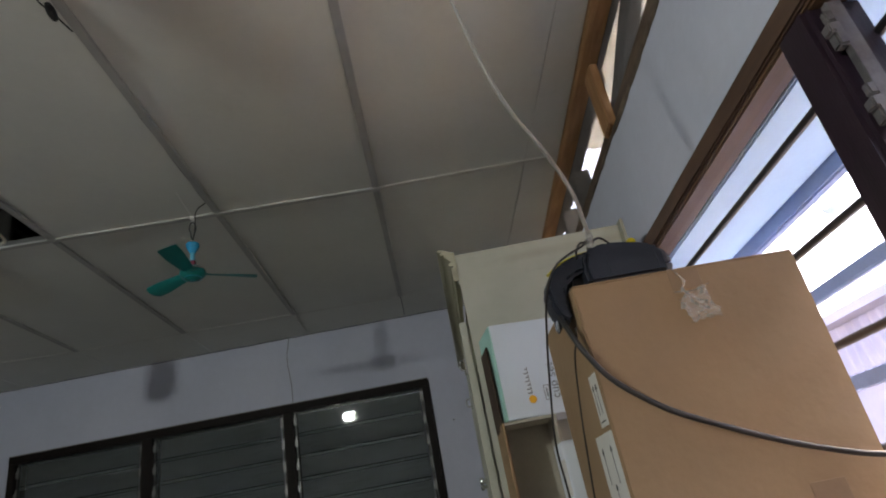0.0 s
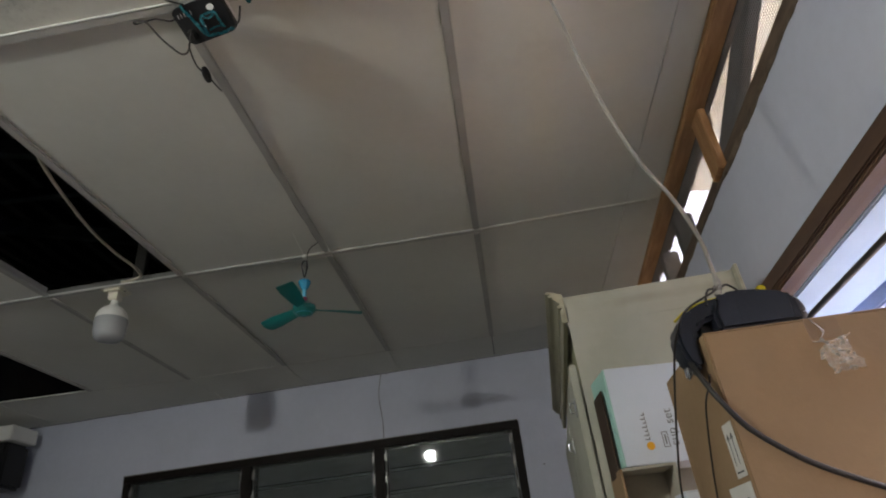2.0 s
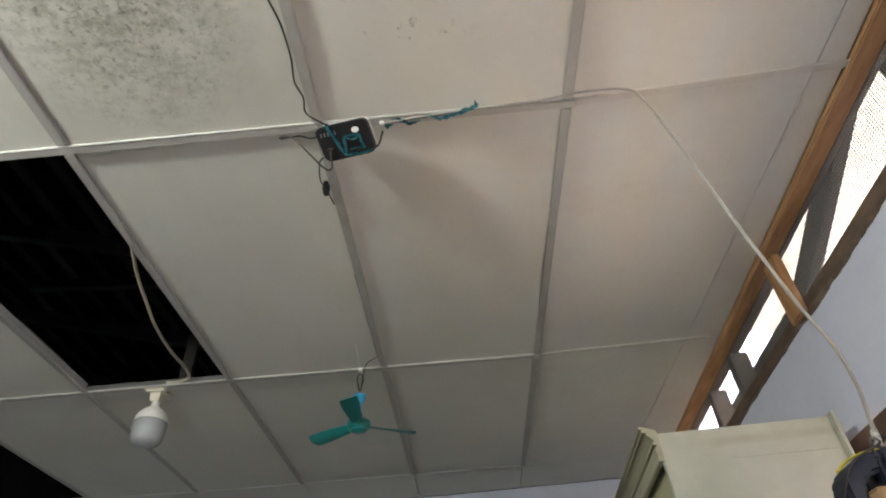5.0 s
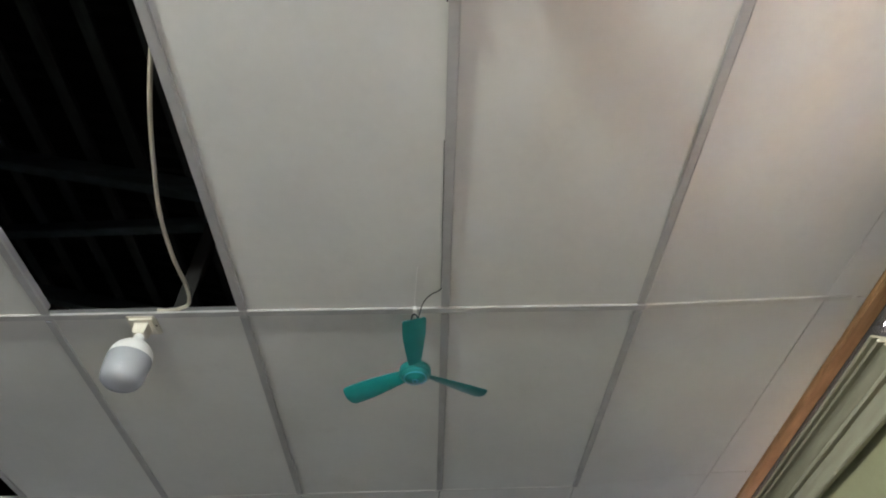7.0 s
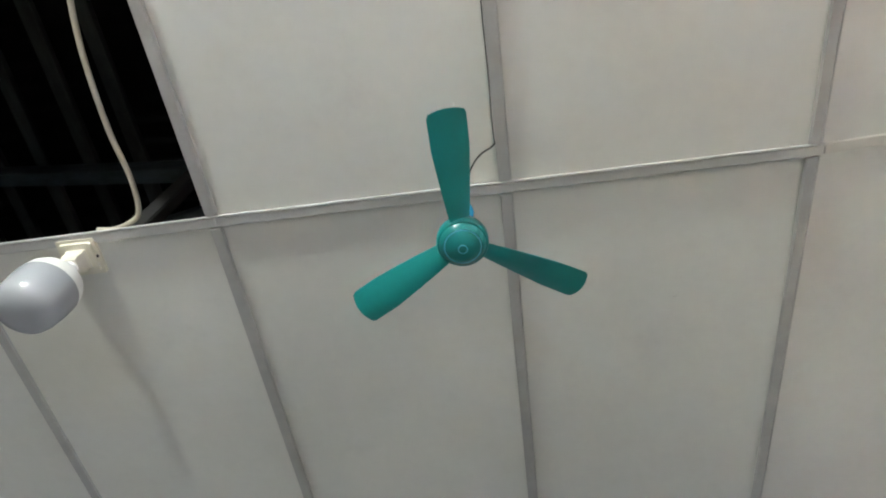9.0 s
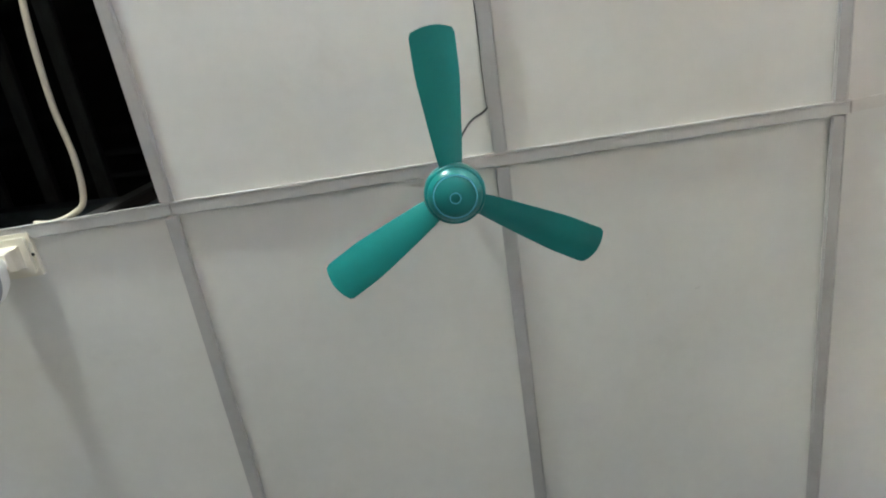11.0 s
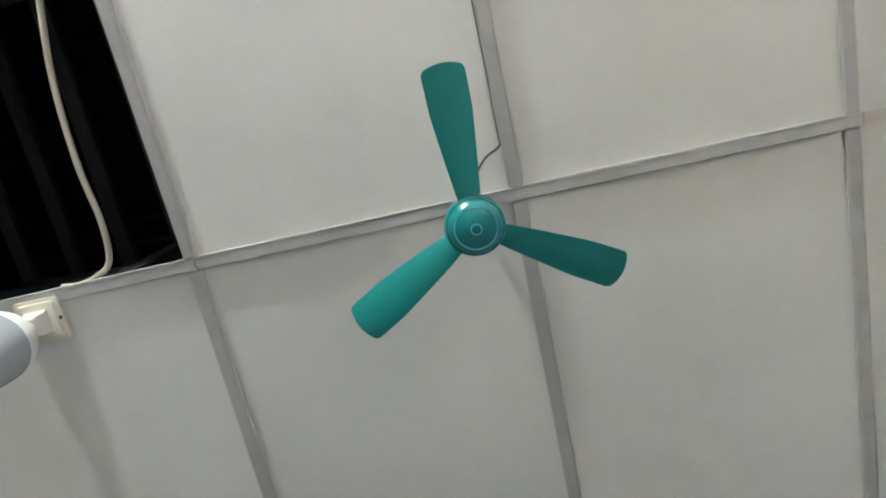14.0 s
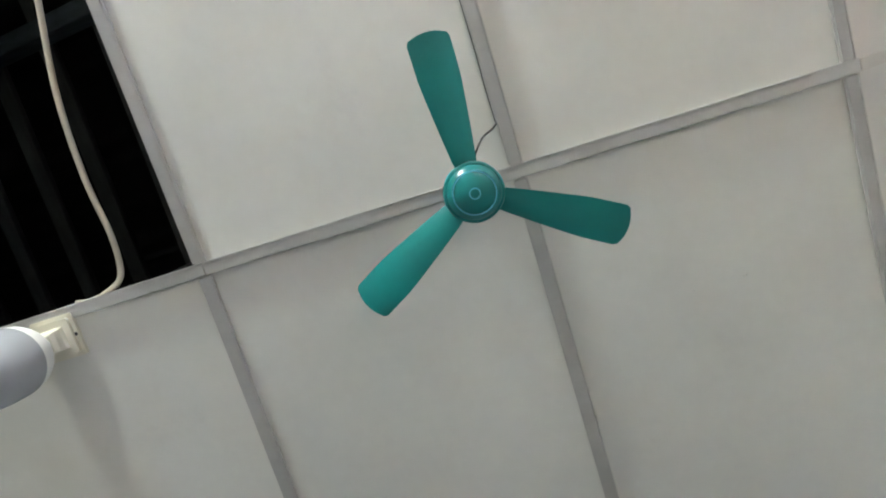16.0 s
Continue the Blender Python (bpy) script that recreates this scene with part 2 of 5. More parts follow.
M_CRACK = material("dark_crack", (0.012, 0.011, 0.011), 0.95, scale=10)
M_GREYINK = material("grey_ink", (0.22, 0.22, 0.225), 0.6, scale=10)
M_ORANGE = material("orange_print", (0.85, 0.42, 0.03), 0.5, scale=10)
M_PAPER = material("white_paper_label", (0.62, 0.605, 0.58), 0.65, color2=(0.56, 0.545, 0.52), scale=9, fine=0.03)
M_TAPE_BR = material("brown_packing_tape", (0.245, 0.152, 0.083), 0.45, color2=(0.21, 0.13, 0.071), scale=14, bump=0.1)
M_TAPE_CL = material("clear_tape", (0.80, 0.79, 0.77), 0.05, color2=(0.5, 0.47, 0.43), scale=60, bump=0.9, bump_scale=90)
_n, _l = M_TAPE_CL.node_tree.nodes, M_TAPE_CL.node_tree.links
_clear, _mix = _n.new("ShaderNodeBsdfTransparent"), _n.new("ShaderNodeMixShader")
_mix.inputs[0].default_value = 0.36
_l.new(_clear.outputs[0], _mix.inputs[1])
_l.new(_n["Principled BSDF"].outputs[0], _mix.inputs[2])
_l.new(_mix.outputs[0], _n["Material Output"].inputs[0])
M_TEALTAPE = material("teal_ribbon", (0.035, 0.235, 0.28), 0.25, color2=(0.018, 0.13, 0.165), scale=40, bump=0.4, coat=0.4)
_n, _l = M_TEALTAPE.node_tree.nodes, M_TEALTAPE.node_tree.links
_clear, _mix = _n.new("ShaderNodeBsdfTransparent"), _n.new("ShaderNodeMixShader")
_mix.inputs[0].default_value = 0.9
_l.new(_clear.outputs[0], _mix.inputs[1])
_l.new(_n["Principled BSDF"].outputs[0], _mix.inputs[2])
_l.new(_mix.outputs[0], _n["Material Output"].inputs[0])
M_GLASSEDGE = material("dark_glass_edge", (0.006, 0.008, 0.008), 0.9, scale=30)
for _m in (M_GLASSEDGE, M_CRACK):
    _m.node_tree.nodes["Principled BSDF"].inputs["Specular IOR Level"].default_value = 0.0
M_CABINET = material("pale_green_paint", (0.455, 0.45, 0.38), 0.5, color2=(0.35, 0.345, 0.28), scale=3.5, fine=0.05, fine_scale=25, bump=0.12, bump_scale=30, spread=(0.25, 0.62))
M_CORNICE = material("yellowed_green_paint", (0.38, 0.36, 0.26), 0.5, color2=(0.25, 0.232, 0.16), scale=7, fine=0.10, fine_scale=40, bump=0.2, bump_scale=40, stretch=(1, 0.3, 3), spread=(0.3, 0.6))
# khaki copy of the cabinet paint, for wood shaded by the cornice
M_CABINET_SHADE = material("khaki_shade_green_paint", (0.40, 0.39, 0.235), 0.5, color2=(0.33, 0.32, 0.19), scale=6, fine=0.05, bump=0.1)
M_FAN = material("teal_plastic", (0.003, 0.19, 0.18), 0.28, color2=(0.003, 0.165, 0.158), scale=12, fine=0.03, bump=0.02)
M_BLADE = material("teal_blade_plastic", (0.003, 0.215, 0.202), 0.32, color2=(0.003, 0.185, 0.175), scale=9, fine=0.03)
M_CUP = material("sky_blue_plastic", (0.04, 0.48, 0.80), 0.15, color2=(0.03, 0.38, 0.68), scale=30, transmission=0.25, coat=0.5)
M_ROD = material("light_blue_plastic", (0.12, 0.50, 0.68), 0.3, scale=20)
M_MAROON = material("maroon_plastic", (0.20, 0.03, 0.06), 0.4, scale=20)
M_CHROME = material("chromed_ring", (0.75, 0.77, 0.77), 0.2, 1.0, scale=20)
M_BLACK = material("black_plastic", (0.014, 0.014, 0.016), 0.4, color2=(0.010, 0.010, 0.011), scale=20, fine=0.1)
M_BLACKCORD = material("black_cord", (0.024, 0.021, 0.020), 0.5, scale=30)
M_WHITEPL = material("white_plastic", (0.78, 0.77, 0.74), 0.35, color2=(0.72, 0.71, 0.67), scale=14)
M_CREAMPL = material("cream_plastic", (0.72, 0.68, 0.56), 0.4, color2=(0.66, 0.62, 0.50), scale=14)
M_DIFFUSER = material("frosted_diffuser", (0.36, 0.37, 0.385), 0.25, color2=(0.33, 0.34, 0.355), scale=6, coat=0.3)
M_LIT = material("lit_diffuser", (0.8, 0.8, 0.8), 0.4, emission=(0.90, 1.0, 0.97), strength=46.0)
M_CABLE_W = material("white_cable", (0.36, 0.35, 0.32), 0.5, color2=(0.30, 0.29, 0.265), scale=25)
M_CABLE_B = material("beige_cable", (0.50, 0.46, 0.36), 0.5, color2=(0.42, 0.38, 0.29), scale=25)
M_NAVY = material("slate_blue_plastic", (0.012, 0.0155, 0.026), 0.42, color2=(0.008, 0.0105, 0.018), scale=10, fine=0.1, bump=0.15, bump_scale=120)
M_YELLOW = material("yellow_plastic", (0.62, 0.50, 0.015), 0.42, scale=10)
M_WIRE = material("galvanised_wire", (0.16, 0.16, 0.155), 0.6, 0.2, scale=20)
# roof underside coloured near black in place of the attic's shade
M_ROOF = material("shade_dark_roof_sheet", (0.005, 0.0052, 0.0056), 0.95, 0.0, color2=(0.003, 0.003, 0.0034), scale=4, fine=0.1)
# attic timbers, the hanger most, are coloured dark to carry the shade there
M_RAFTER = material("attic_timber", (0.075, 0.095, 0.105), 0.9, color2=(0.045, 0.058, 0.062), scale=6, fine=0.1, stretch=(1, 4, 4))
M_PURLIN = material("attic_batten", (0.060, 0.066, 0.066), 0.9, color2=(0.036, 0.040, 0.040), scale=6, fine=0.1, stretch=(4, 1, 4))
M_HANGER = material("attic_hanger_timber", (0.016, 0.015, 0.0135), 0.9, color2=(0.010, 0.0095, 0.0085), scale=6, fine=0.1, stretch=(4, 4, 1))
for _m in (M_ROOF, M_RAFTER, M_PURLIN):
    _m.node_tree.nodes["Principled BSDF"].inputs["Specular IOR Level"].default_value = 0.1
M_BLUEPAINT = material("light_blue_paint", (0.42, 0.60, 0.82), 0.6, color2=(0.37, 0.54, 0.75), scale=3, fine=0.04, bump=0.2)
M_BLUEBAR = material("grey_blue_bar_paint", (0.27, 0.36, 0.58), 0.5, color2=(0.22, 0.30, 0.50), scale=9, fine=0.06)
M_LILAC = material("pale_lilac_render", (0.30, 0.30, 0.39), 0.8, color2=(0.25, 0.25, 0.335), scale=2, fine=0.05, bump=0.3, bump_scale=20)
# milky translucent stuff of the sheet added to dim the sky behind the mesh
M_GAP_SHEET = material("milky_gap_sheet", (0.70, 0.68, 0.62), 0.6, color2=(0.60, 0.58, 0.52), scale=3, fine=0.05, bump=0.1)
nt = M_GAP_SHEET.node_tree
glow = nt.nodes.new("ShaderNodeBsdfTranslucent")
glow.inputs["Color"].default_value = (0.80, 0.77, 0.70, 1)
both = nt.nodes.new("ShaderNodeMixShader")
both.inputs[0].default_value = 0.27
surface = nt.nodes["Material Output"].inputs["Surface"]
nt.links.new(surface.links[0].from_socket, both.inputs[1])
nt.links.new(glow.outputs[0], both.inputs[2])
nt.links.new(both.outputs[0], surface)
M_SCRAP = material("hazy_plastic", (0.45, 0.50, 0.60), 0.4, color2=(0.36, 0.41, 0.52), scale=30, bump=0.4)
M_FLOOR = material("dark_cement_floor", (0.15, 0.143, 0.13), 0.55, color2=(0.11, 0.104, 0.095), scale=2.5, fine=0.06, bump=0.2)
M_GROUND = material("dusty_ground", (0.25, 0.20, 0.15), 0.9, color2=(0.17, 0.14, 0.10), scale=0.8, fine=0.1, fine_scale=15)


# ---------------- builders ----------------
def box(bm, lo, hi, bevel=0.0, m=None, segments=2):
    """Adds a box with bevelled edges to bm."""
    c = [(a + b) / 2 for a, b in zip(lo, hi)]
    s = [abs(b - a) for a, b in zip(lo, hi)]
    t = bmesh.new()
    bmesh.ops.create_cube(t, size=1.0, matrix=Matrix.Translation(c) @ Matrix.Diagonal((*s, 1)))
    if bevel:
        bmesh.ops.bevel(t, geom=t.edges[:], offset=bevel, segments=segments, affect="EDGES", clamp_overlap=True)
    if m is not None:
        t.transform(m)
    add(bm, t)
    return bm


def add(bm, other):
    """Moves the mesh of other into bm."""
    me = bpy.data.meshes.new("tmp")
    other.to_mesh(me)
    other.free()
    bm.from_mesh(me)
    bpy.data.meshes.remove(me)


def lathe(bm, profile, steps=40, m=None):
    """A body of revolution about z from rows of radius and height."""
    t = bmesh.new()
    rings = []
    for r, z in profile:
        if r < 1e-5:
            rings.append([t.verts.new((0, 0, z))])
        else:
            rings.append([t.verts.new((r * math.cos(a), r * math.sin(a), z)) for a in (2 * math.pi * i / steps for i in range(steps))])
    for a, b in zip(rings, rings[1:]):
        for i in range(steps):
            j = (i + 1) % steps
            if len(a) == 1 and len(b) == 1:
                continue
            if len(a) == 1:
                t.faces.new((a[0], b[j], b[i]))
            elif len(b) == 1:
                t.faces.new((a[i], a[j], b[0]))
            else:
                t.faces.new((a[i], a[j], b[j], b[i]))
    bmesh.ops.recalc_face_normals(t, faces=t.faces[:])
    if m is not None:
        t.transform(m)
    add(bm, t)
    return bm


def smooth_line(points, per=8):
    """Points on a soft line through the given ones."""
    p = [Vector(q) for q in points]
    p = [2 * p[0] - p[1]] + p + [2 * p[-1] - p[-2]]
    out = []
    for i in range(1, len(p) - 2):
        for k in range(per):
            s = k / per
            a, b, c, d = p[i - 1], p[i], p[i + 1], p[i + 2]
            out.append(0.5 * (2 * b + (c - a) * s + (2 * a - 5 * b + 4 * c - d) * s * s + (3 * b - a - 3 * c + d) * s ** 3))
    return out + [p[-2]]


def tube(bm, points, radius, sides=10, per=8, flat=1.0, taper=1.0):
    """A round or flattened cord through points; taper is the end's share of the radius."""
    line = smooth_line(points, per) if per else [Vector(q) for q in points]
    t = bmesh.new()
    rings = []
    up = Vector((0, 0, 1))
    full = radius
    for i, q in enumerate(line):
        radius = full * (1 + (taper - 1) * i / len(line))
        d = (line[min(i + 1, len(line) - 1)] - line[max(i - 1, 0)]).normalized()
        side = d.cross(up)
        if side.length < 0.05:
            side = d.cross(Vector((1, 0, 0)))
        side.normalize()
        upv = side.cross(d)
        rings.append([t.verts.new(q + side * (radius * math.cos(a)) + upv * (radius * flat * math.sin(a))) for a in (2 * math.pi * k / sides for k in range(sides))])
    for a, b in zip(rings, rings[1:]):
        for k in range(sides):
            j = (k + 1) % sides
            t.faces.new((a[k], a[j], b[j], b[k]))
    t.faces.new(rings[0][::-1])
    t.faces.new(rings[-1])
    bmesh.ops.recalc_face_normals(t, faces=t.faces[:])
    add(bm, t)
    return bm


def solid(bm, outline, z0, z1, m=None, bevel=0.0):
    """A plate: an outline in x and y, from z0 to z1."""
    t = bmesh.new()
    f = t.faces.new([t.verts.new((x, y, z0)) for x, y in outline])
    r = bmesh.ops.extrude_face_region(t, geom=[f])
    bmesh.ops.translate(t, verts=[v for v in r["geom"] if isinstance(v, bmesh.types.BMVert)], vec=(0, 0, z1 - z0))
    bmesh.ops.recalc_face_normals(t, faces=t.faces[:])
    if bevel:
        bmesh.ops.bevel(t, geom=t.edges[:], offset=bevel, segments=2, affect="EDGES", clamp_overlap=True)
    if m is not None:
        t.transform(m)
    add(bm, t)
    return bm


def part(name, bm, mat, parent=None, label="", smooth=False, kind=""):
    """Links a bmesh as one mesh object, under a thing or part."""
    me = bpy.data.meshes.new(name)
    bm.to_mesh(me)
    bm.free()
    me.materials.append(mat)
    if smooth:
        for poly in me.polygons:
            poly.use_smooth = True
        me.set_sharp_from_angle(angle=radians(38))
    ob = new(name, me)
    ob.parent = parent
    return tagged(ob, label, kind=kind)


def thing(name, m, label, category, group="", kind=""):
    """An Empty at the base of a thing."""
    ob = new(name)
    ob.empty_display_size = 0.05
    ob.matrix_world = m
    return tagged(ob, label, category, group, kind)


def rounded(w, h, r, n=5):
    """A rounded rectangle about the origin."""
    pts = []
    for cx, cy, a0 in ((w / 2 - r, h / 2 - r, 0), (-w / 2 + r, h / 2 - r, 90), (-w / 2 + r, -h / 2 + r, 180), (w / 2 - r, -h / 2 + r, 270)):
        for k in range(n + 1):
            a = radians(a0 + 90 * k / n)
            pts.append((cx + r * math.cos(a), cy + r * math.sin(a)))
    return pts


B = bmesh.new
ZC = 2.6          # underside of the ceiling boards
WALL_N = Matrix.Translation((-0.2, 1.59, 0)) @ Matrix.Rotation(radians(-2.6), 4, "Z")  # inner face of the louvre window's wall, a little askew
NORTH = 1.51      # where that wall meets the daylight wall


def north_y(x):
    """The far wall's inner face at x."""
    return 1.59 - math.tan(radians(2.6)) * (x + 0.2)


WALL_E = Matrix.Translation((1.37, 0, 0)) @ Matrix.Rotation(radians(-3.09), 4, "Z")  # inner face of the daylight wall, a little askew

# ---------------- structure ----------------
tagged(part("floor", box(B(), (-3.3, -4.2, -0.1), (1.75, 1.7, 0)), M_FLOOR), "dark cement floor of the room", "floor", kind="structure")
# side and back walls are out of view; their grey holds bounce light down
tagged(part("wall_west", box(B(), (-3.45, -4.2, 0), (-3.3, 4.0, 2.612)), M_WALL_UNSEEN), "plain unseen side wall, grey to limit bounce light", "wall", kind="structure")
tagged(part("wall_south", box(B(), (-3.3, -4.35, 0), (1.9, -4.2, 2.612)), M_WALL_UNSEEN), "plain unseen back wall, grey to limit bounce light", "wall", kind="structure")

# gables above the ceiling; attic shade is put into their colour
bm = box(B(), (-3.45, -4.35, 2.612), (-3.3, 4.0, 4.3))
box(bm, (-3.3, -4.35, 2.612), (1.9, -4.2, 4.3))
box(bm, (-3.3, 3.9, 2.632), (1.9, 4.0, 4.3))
tagged(part("gable_wall", bm, M_GABLE), "block gable walls above the ceiling, darkened for attic shade", "wall", kind="structure")

# far wall with the louvre window's opening
WX0, WX1, WZ0, WZ1 = -1.600, 0.880, 0.95, 2.193
bm = B()
box(bm, (-3.10, 0, 0), (WX0, 0.14, ZC + 0.01))
box(bm, (WX1, 0, 0), (1.94, 0.14, ZC + 0.01))
box(bm, (WX0, 0, 0), (WX1, 0.14, WZ0))
box(bm, (WX0, 0, WZ1), (WX1, 0.14, ZC + 0.01))
wall_north = tagged(part("wall_north", bm, M_WALL), "lavender-white painted wall with a hairline crack above the window", "wall", kind="structure")
wall_north.matrix_world = WALL_N
part("crack", tube(B(), [(0.073, -0.0004, 2.597), (0.060, -0.0004, 2.53), (0.053, -0.0004, 2.48), (0.055, -0.0004, 2.42), (0.066, -0.0004, 2.33), (0.070, -0.0004, 2.27), (0.069, -0.0004, 2.197)], 0.0016, 6, 5), M_CRACK, wall_north, "thin dark crack")
part("nail", lathe(B(), [(0, 0.004), (0.004, 0.002), (0.004, 0)], 10, pose(0.985, 0, 1.93, 90)), M_INK, wall_north, "small dark nail head")

# dark room behind the louvres
bm = B()
box(bm, (-3.3, 3.9, 0), (1.9, 4.0, 2.609))
box(bm, (1.75, 1.655, 0), (1.9, 3.9, 2.7))
tagged(part("wall_far_room", bm, M_WALL), "plain wall of the unlit room beyond", "wall", kind="structure")
tagged(part("floor_far_room", box(B(), (-3.3, 1.7, -0.1), (1.9, 4.0, -0.0)), M_FLOOR), "floor of the unlit room beyond", "floor", kind="structure")
tagged(part("ceiling_far_room", box(B(), (-3.3, 1.64, 2.6115), (1.9, 3.9, 2.63)), M_BOARD), "ceiling of the unlit room beyond", "ceiling", kind="structure")

# ceiling: boards in one mesh, two missing
XS = [-3.3, -2.93, -2.34, -1.757, -1.1825, -0.607, 0.0, 0.6, 1.183]
# each row of main tees as a line of (x, y): slightly bent where the lengths are spliced
ROWS = [
    [(-3.3, -3.6), (1.2, -3.6)],
    [(-3.3, -2.38), (1.2, -2.41)],
    [(-3.3, -1.150), (0.0, -1.190), (0.62, -1.196), (1.2, -1.237)],
    [(-3.3, 0.020), (-0.6, 0.0), (0.62, 0.001), (1.2, -0.024)],
    [(-3.3, 1.12), (-1.76, 1.158), (-1.18, 1.195), (0.62, 1.200), (1.2, 1.105)],
]


def row_y(j, x):
    """The height of row line j at x; the first and last are the walls."""
    if j == 0:
        return -4.2
    if j == len(ROWS) + 1:
        return north_y(x) - 0.001
    line = ROWS[j - 1]
    for (x0, y0), (x1, y1) in zip(line, line[1:]):
        if x <= x1:
            break
    return y0 + (y1 - y0) * (x - x0) / (x1 - x0)


def edge_x(y):
    """The ceiling's skewed edge beside the daylight wall."""
    return 1.317 + 0.054 * y


def lean_x(x, j, end):
    """Cross tee lines stand a little askew in places."""
    return x - 0.012 if (x == -0.607 and j + end <= 3) else x


bm = B()
for i in range(len(XS) - 1):
    for j in range(len(ROWS) + 1):
        if (i, j) in ((4, 3), (2, 4)):
            continue
        a, b = XS[i] + 0.002, XS[i + 1] - 0.002
        dz = random.uniform(-0.0006, 0.0006)
        solid(bm, [(a, row_y(j, a) + 0.002), (b, row_y(j, b) + 0.002), (b, row_y(j + 1, b) - 0.002), (a, row_y(j + 1, a) - 0.002)], ZC + dz, ZC + 0.009)
for j in range(len(ROWS) + 1):
    a, b = row_y(j, 1.2) + 0.002, row_y(j + 1, 1.2) - 0.002
    slit = 0.0025 if j > 3 else 0.0006
    solid(bm, [(XS[-1] + slit, a), (edge_x(a), a), (edge_x(b), b), (XS[-1] + slit, b)], ZC + 0.001, ZC + 0.009)
ceiling = tagged(part("ceiling", bm, M_BOARD), "dull white ceiling boards with two boards missing and one mildewed", "ceiling", kind="structure")

# tee bars: long ones run across, short ones butt against them
grid = thing("ceiling_grid", pose(0, 0, 0), "white metal tee bars that carry the ceiling boards", "ceiling grid", kind="structure")


def bar(bm, p, q, half, z0, z1, bevel=0.0):
    """A straight flat bar from p to q."""
    p, q = Vector(p), Vector(q)
    d = q - p
    return box(bm, (0, -half, z0), (d.length, half, z1), bevel, Matrix.Translation((p.x, p.y, 0)) @ Matrix.Rotation(math.atan2(d.y, d.x), 4, "Z"))


for j, line in enumerate(ROWS, 1):
    if j == len(ROWS):
        bm = B()
        for p, q in zip(line[:-1], line[1:-1]):
            bar(bm, p, q, 0.005, ZC - 0.0022, ZC - 0.0003)
        part("cover_strip", bm, M_TBAR_OLD, grid, "thin flat strip over the last joint")
        continue
    spliced = len(line) > 2
    whole = line[:-1] if spliced else line
    bm, web = B(), B()
    for p, q in zip(whole, whole[1:]):
        bar(bm, p, q, 0.0125, ZC - 0.008, ZC - 0.0005, 0.0028)
        bar(web, p, q, 0.001, ZC - 0.0004, ZC + 0.024)
    tee = part("main_tee", bm, M_TBAR, grid)
    # thin pale lip added along one edge to draw its lit line
    lip = B()
    for p, q in zip(whole, whole[1:]):
        bar(lip, (p[0], p[1] - 0.0122), (q[0], q[1] - 0.0122), 0.0009, ZC - 0.0088, ZC - 0.0015, 0.0004)
    part("lip", lip, M_TBAR_LIP, tee, "thin pale lip added for the lit edge")
    part("web", web, M_GALV, tee, "dull galvanised upright web")
    if spliced:
        part("main_tee", bar(B(), (0.622, row_y(j, 0.622)), (1.262, row_y(j, 1.262)), 0.011, ZC - 0.005, ZC - 0.0005, 0.001), M_TBAR_OLD, grid, "yellowed flat end piece")
for j in range(len(ROWS)):
    for x in XS[1:-1]:
        p = (lean_x(x, j, 0), row_y(j, x) + 0.013)
        q = (lean_x(x, j, 1), row_y(j + 1, x) - 0.013)
        bm = bar(B(), p, q, 0.0125, ZC - 0.0085, ZC - 0.0003, 0.0026)
        bar(bm, p, q, 0.001, ZC, ZC + 0.03)
        tee = part("cross_tee", bm, M_TBAR_DULL, grid, "darker grey-white cross tee")
        part("lip", bar(B(), (p[0] + 0.0122, p[1]), (q[0] + 0.0122, q[1]), 0.0009, ZC - 0.0090, ZC - 0.0015, 0.0004), M_TBAR_LIP, tee, "thin pale lip added for the lit edge")
rng = random.Random(21)
joint = [(x, north_y(x) - 0.001, ZC - 0.0012 - rng.uniform(0, 0.003)) for x in (-3.28 + 0.055 * k for k in range(83))]
part("wall_joint", tube(B(), joint, 0.0022, 6, 2), M_CRACK, grid, "ragged dark joint along the wall")

# daylight wall, its window opening and the gap under the roof
V0, V1, EZ0, EZ1 = -2.98, -0.30, 0.95, 2.001
ETOP = 2.352
east = tagged(part("wall_east", (lambda b: (
    box(b, (0, -4.4, 0), (0.15, V0, ETOP)), box(b, (0, V1, 0), (0.15, 4.0, ETOP)),
    box(b, (0, V0, 0), (0.15, V1, EZ0)), box(b, (0, V0, EZ1), (0.15, V1, ETOP)), b)[-1])(B()), M_WALL), "bluish-white painted wall with a dark framed window", "wall", kind="structure")
east.matrix_world = WALL_E
rng = random.Random(5)
bm = B()
ring, v, lo, out, drift = [], -4.2, 0.006, 0.004, 0.0
while v < NORTH:
    drift = 0.8 * drift + rng.uniform(-0.0009, 0.0009)
    lo = min(0.012, max(0.002, lo + drift))
    out = min(0.007, max(0.002, out + rng.uniform(-0.0012, 0.0012)))
    rag = rng.uniform(-0.0012, 0.0012)
    ring.append([bm.verts.new(q) for q in ((-out * 0.5, v, ETOP - lo + rag), (-out, v, ETOP - 0.5 * lo), (-out, v, ETOP + 0.005), (0.15, v, ETOP + 0.006), (0.15, v, ETOP - lo))])
    v += 0.009
for a, b in zip(ring, ring[1:]):
    for k in range(5):
        bm.faces.new((a[k], a[(k + 1) % 5], b[(k + 1) % 5], b[k]))
bmesh.ops.recalc_face_normals(bm, faces=bm.faces[:])
ledge = tagged(part("plaster_edge", bm, M_PLASTER), "ragged brown broken plaster edge along the wall's top", "wall edge", kind="structure")
ledge.matrix_world = WALL_E


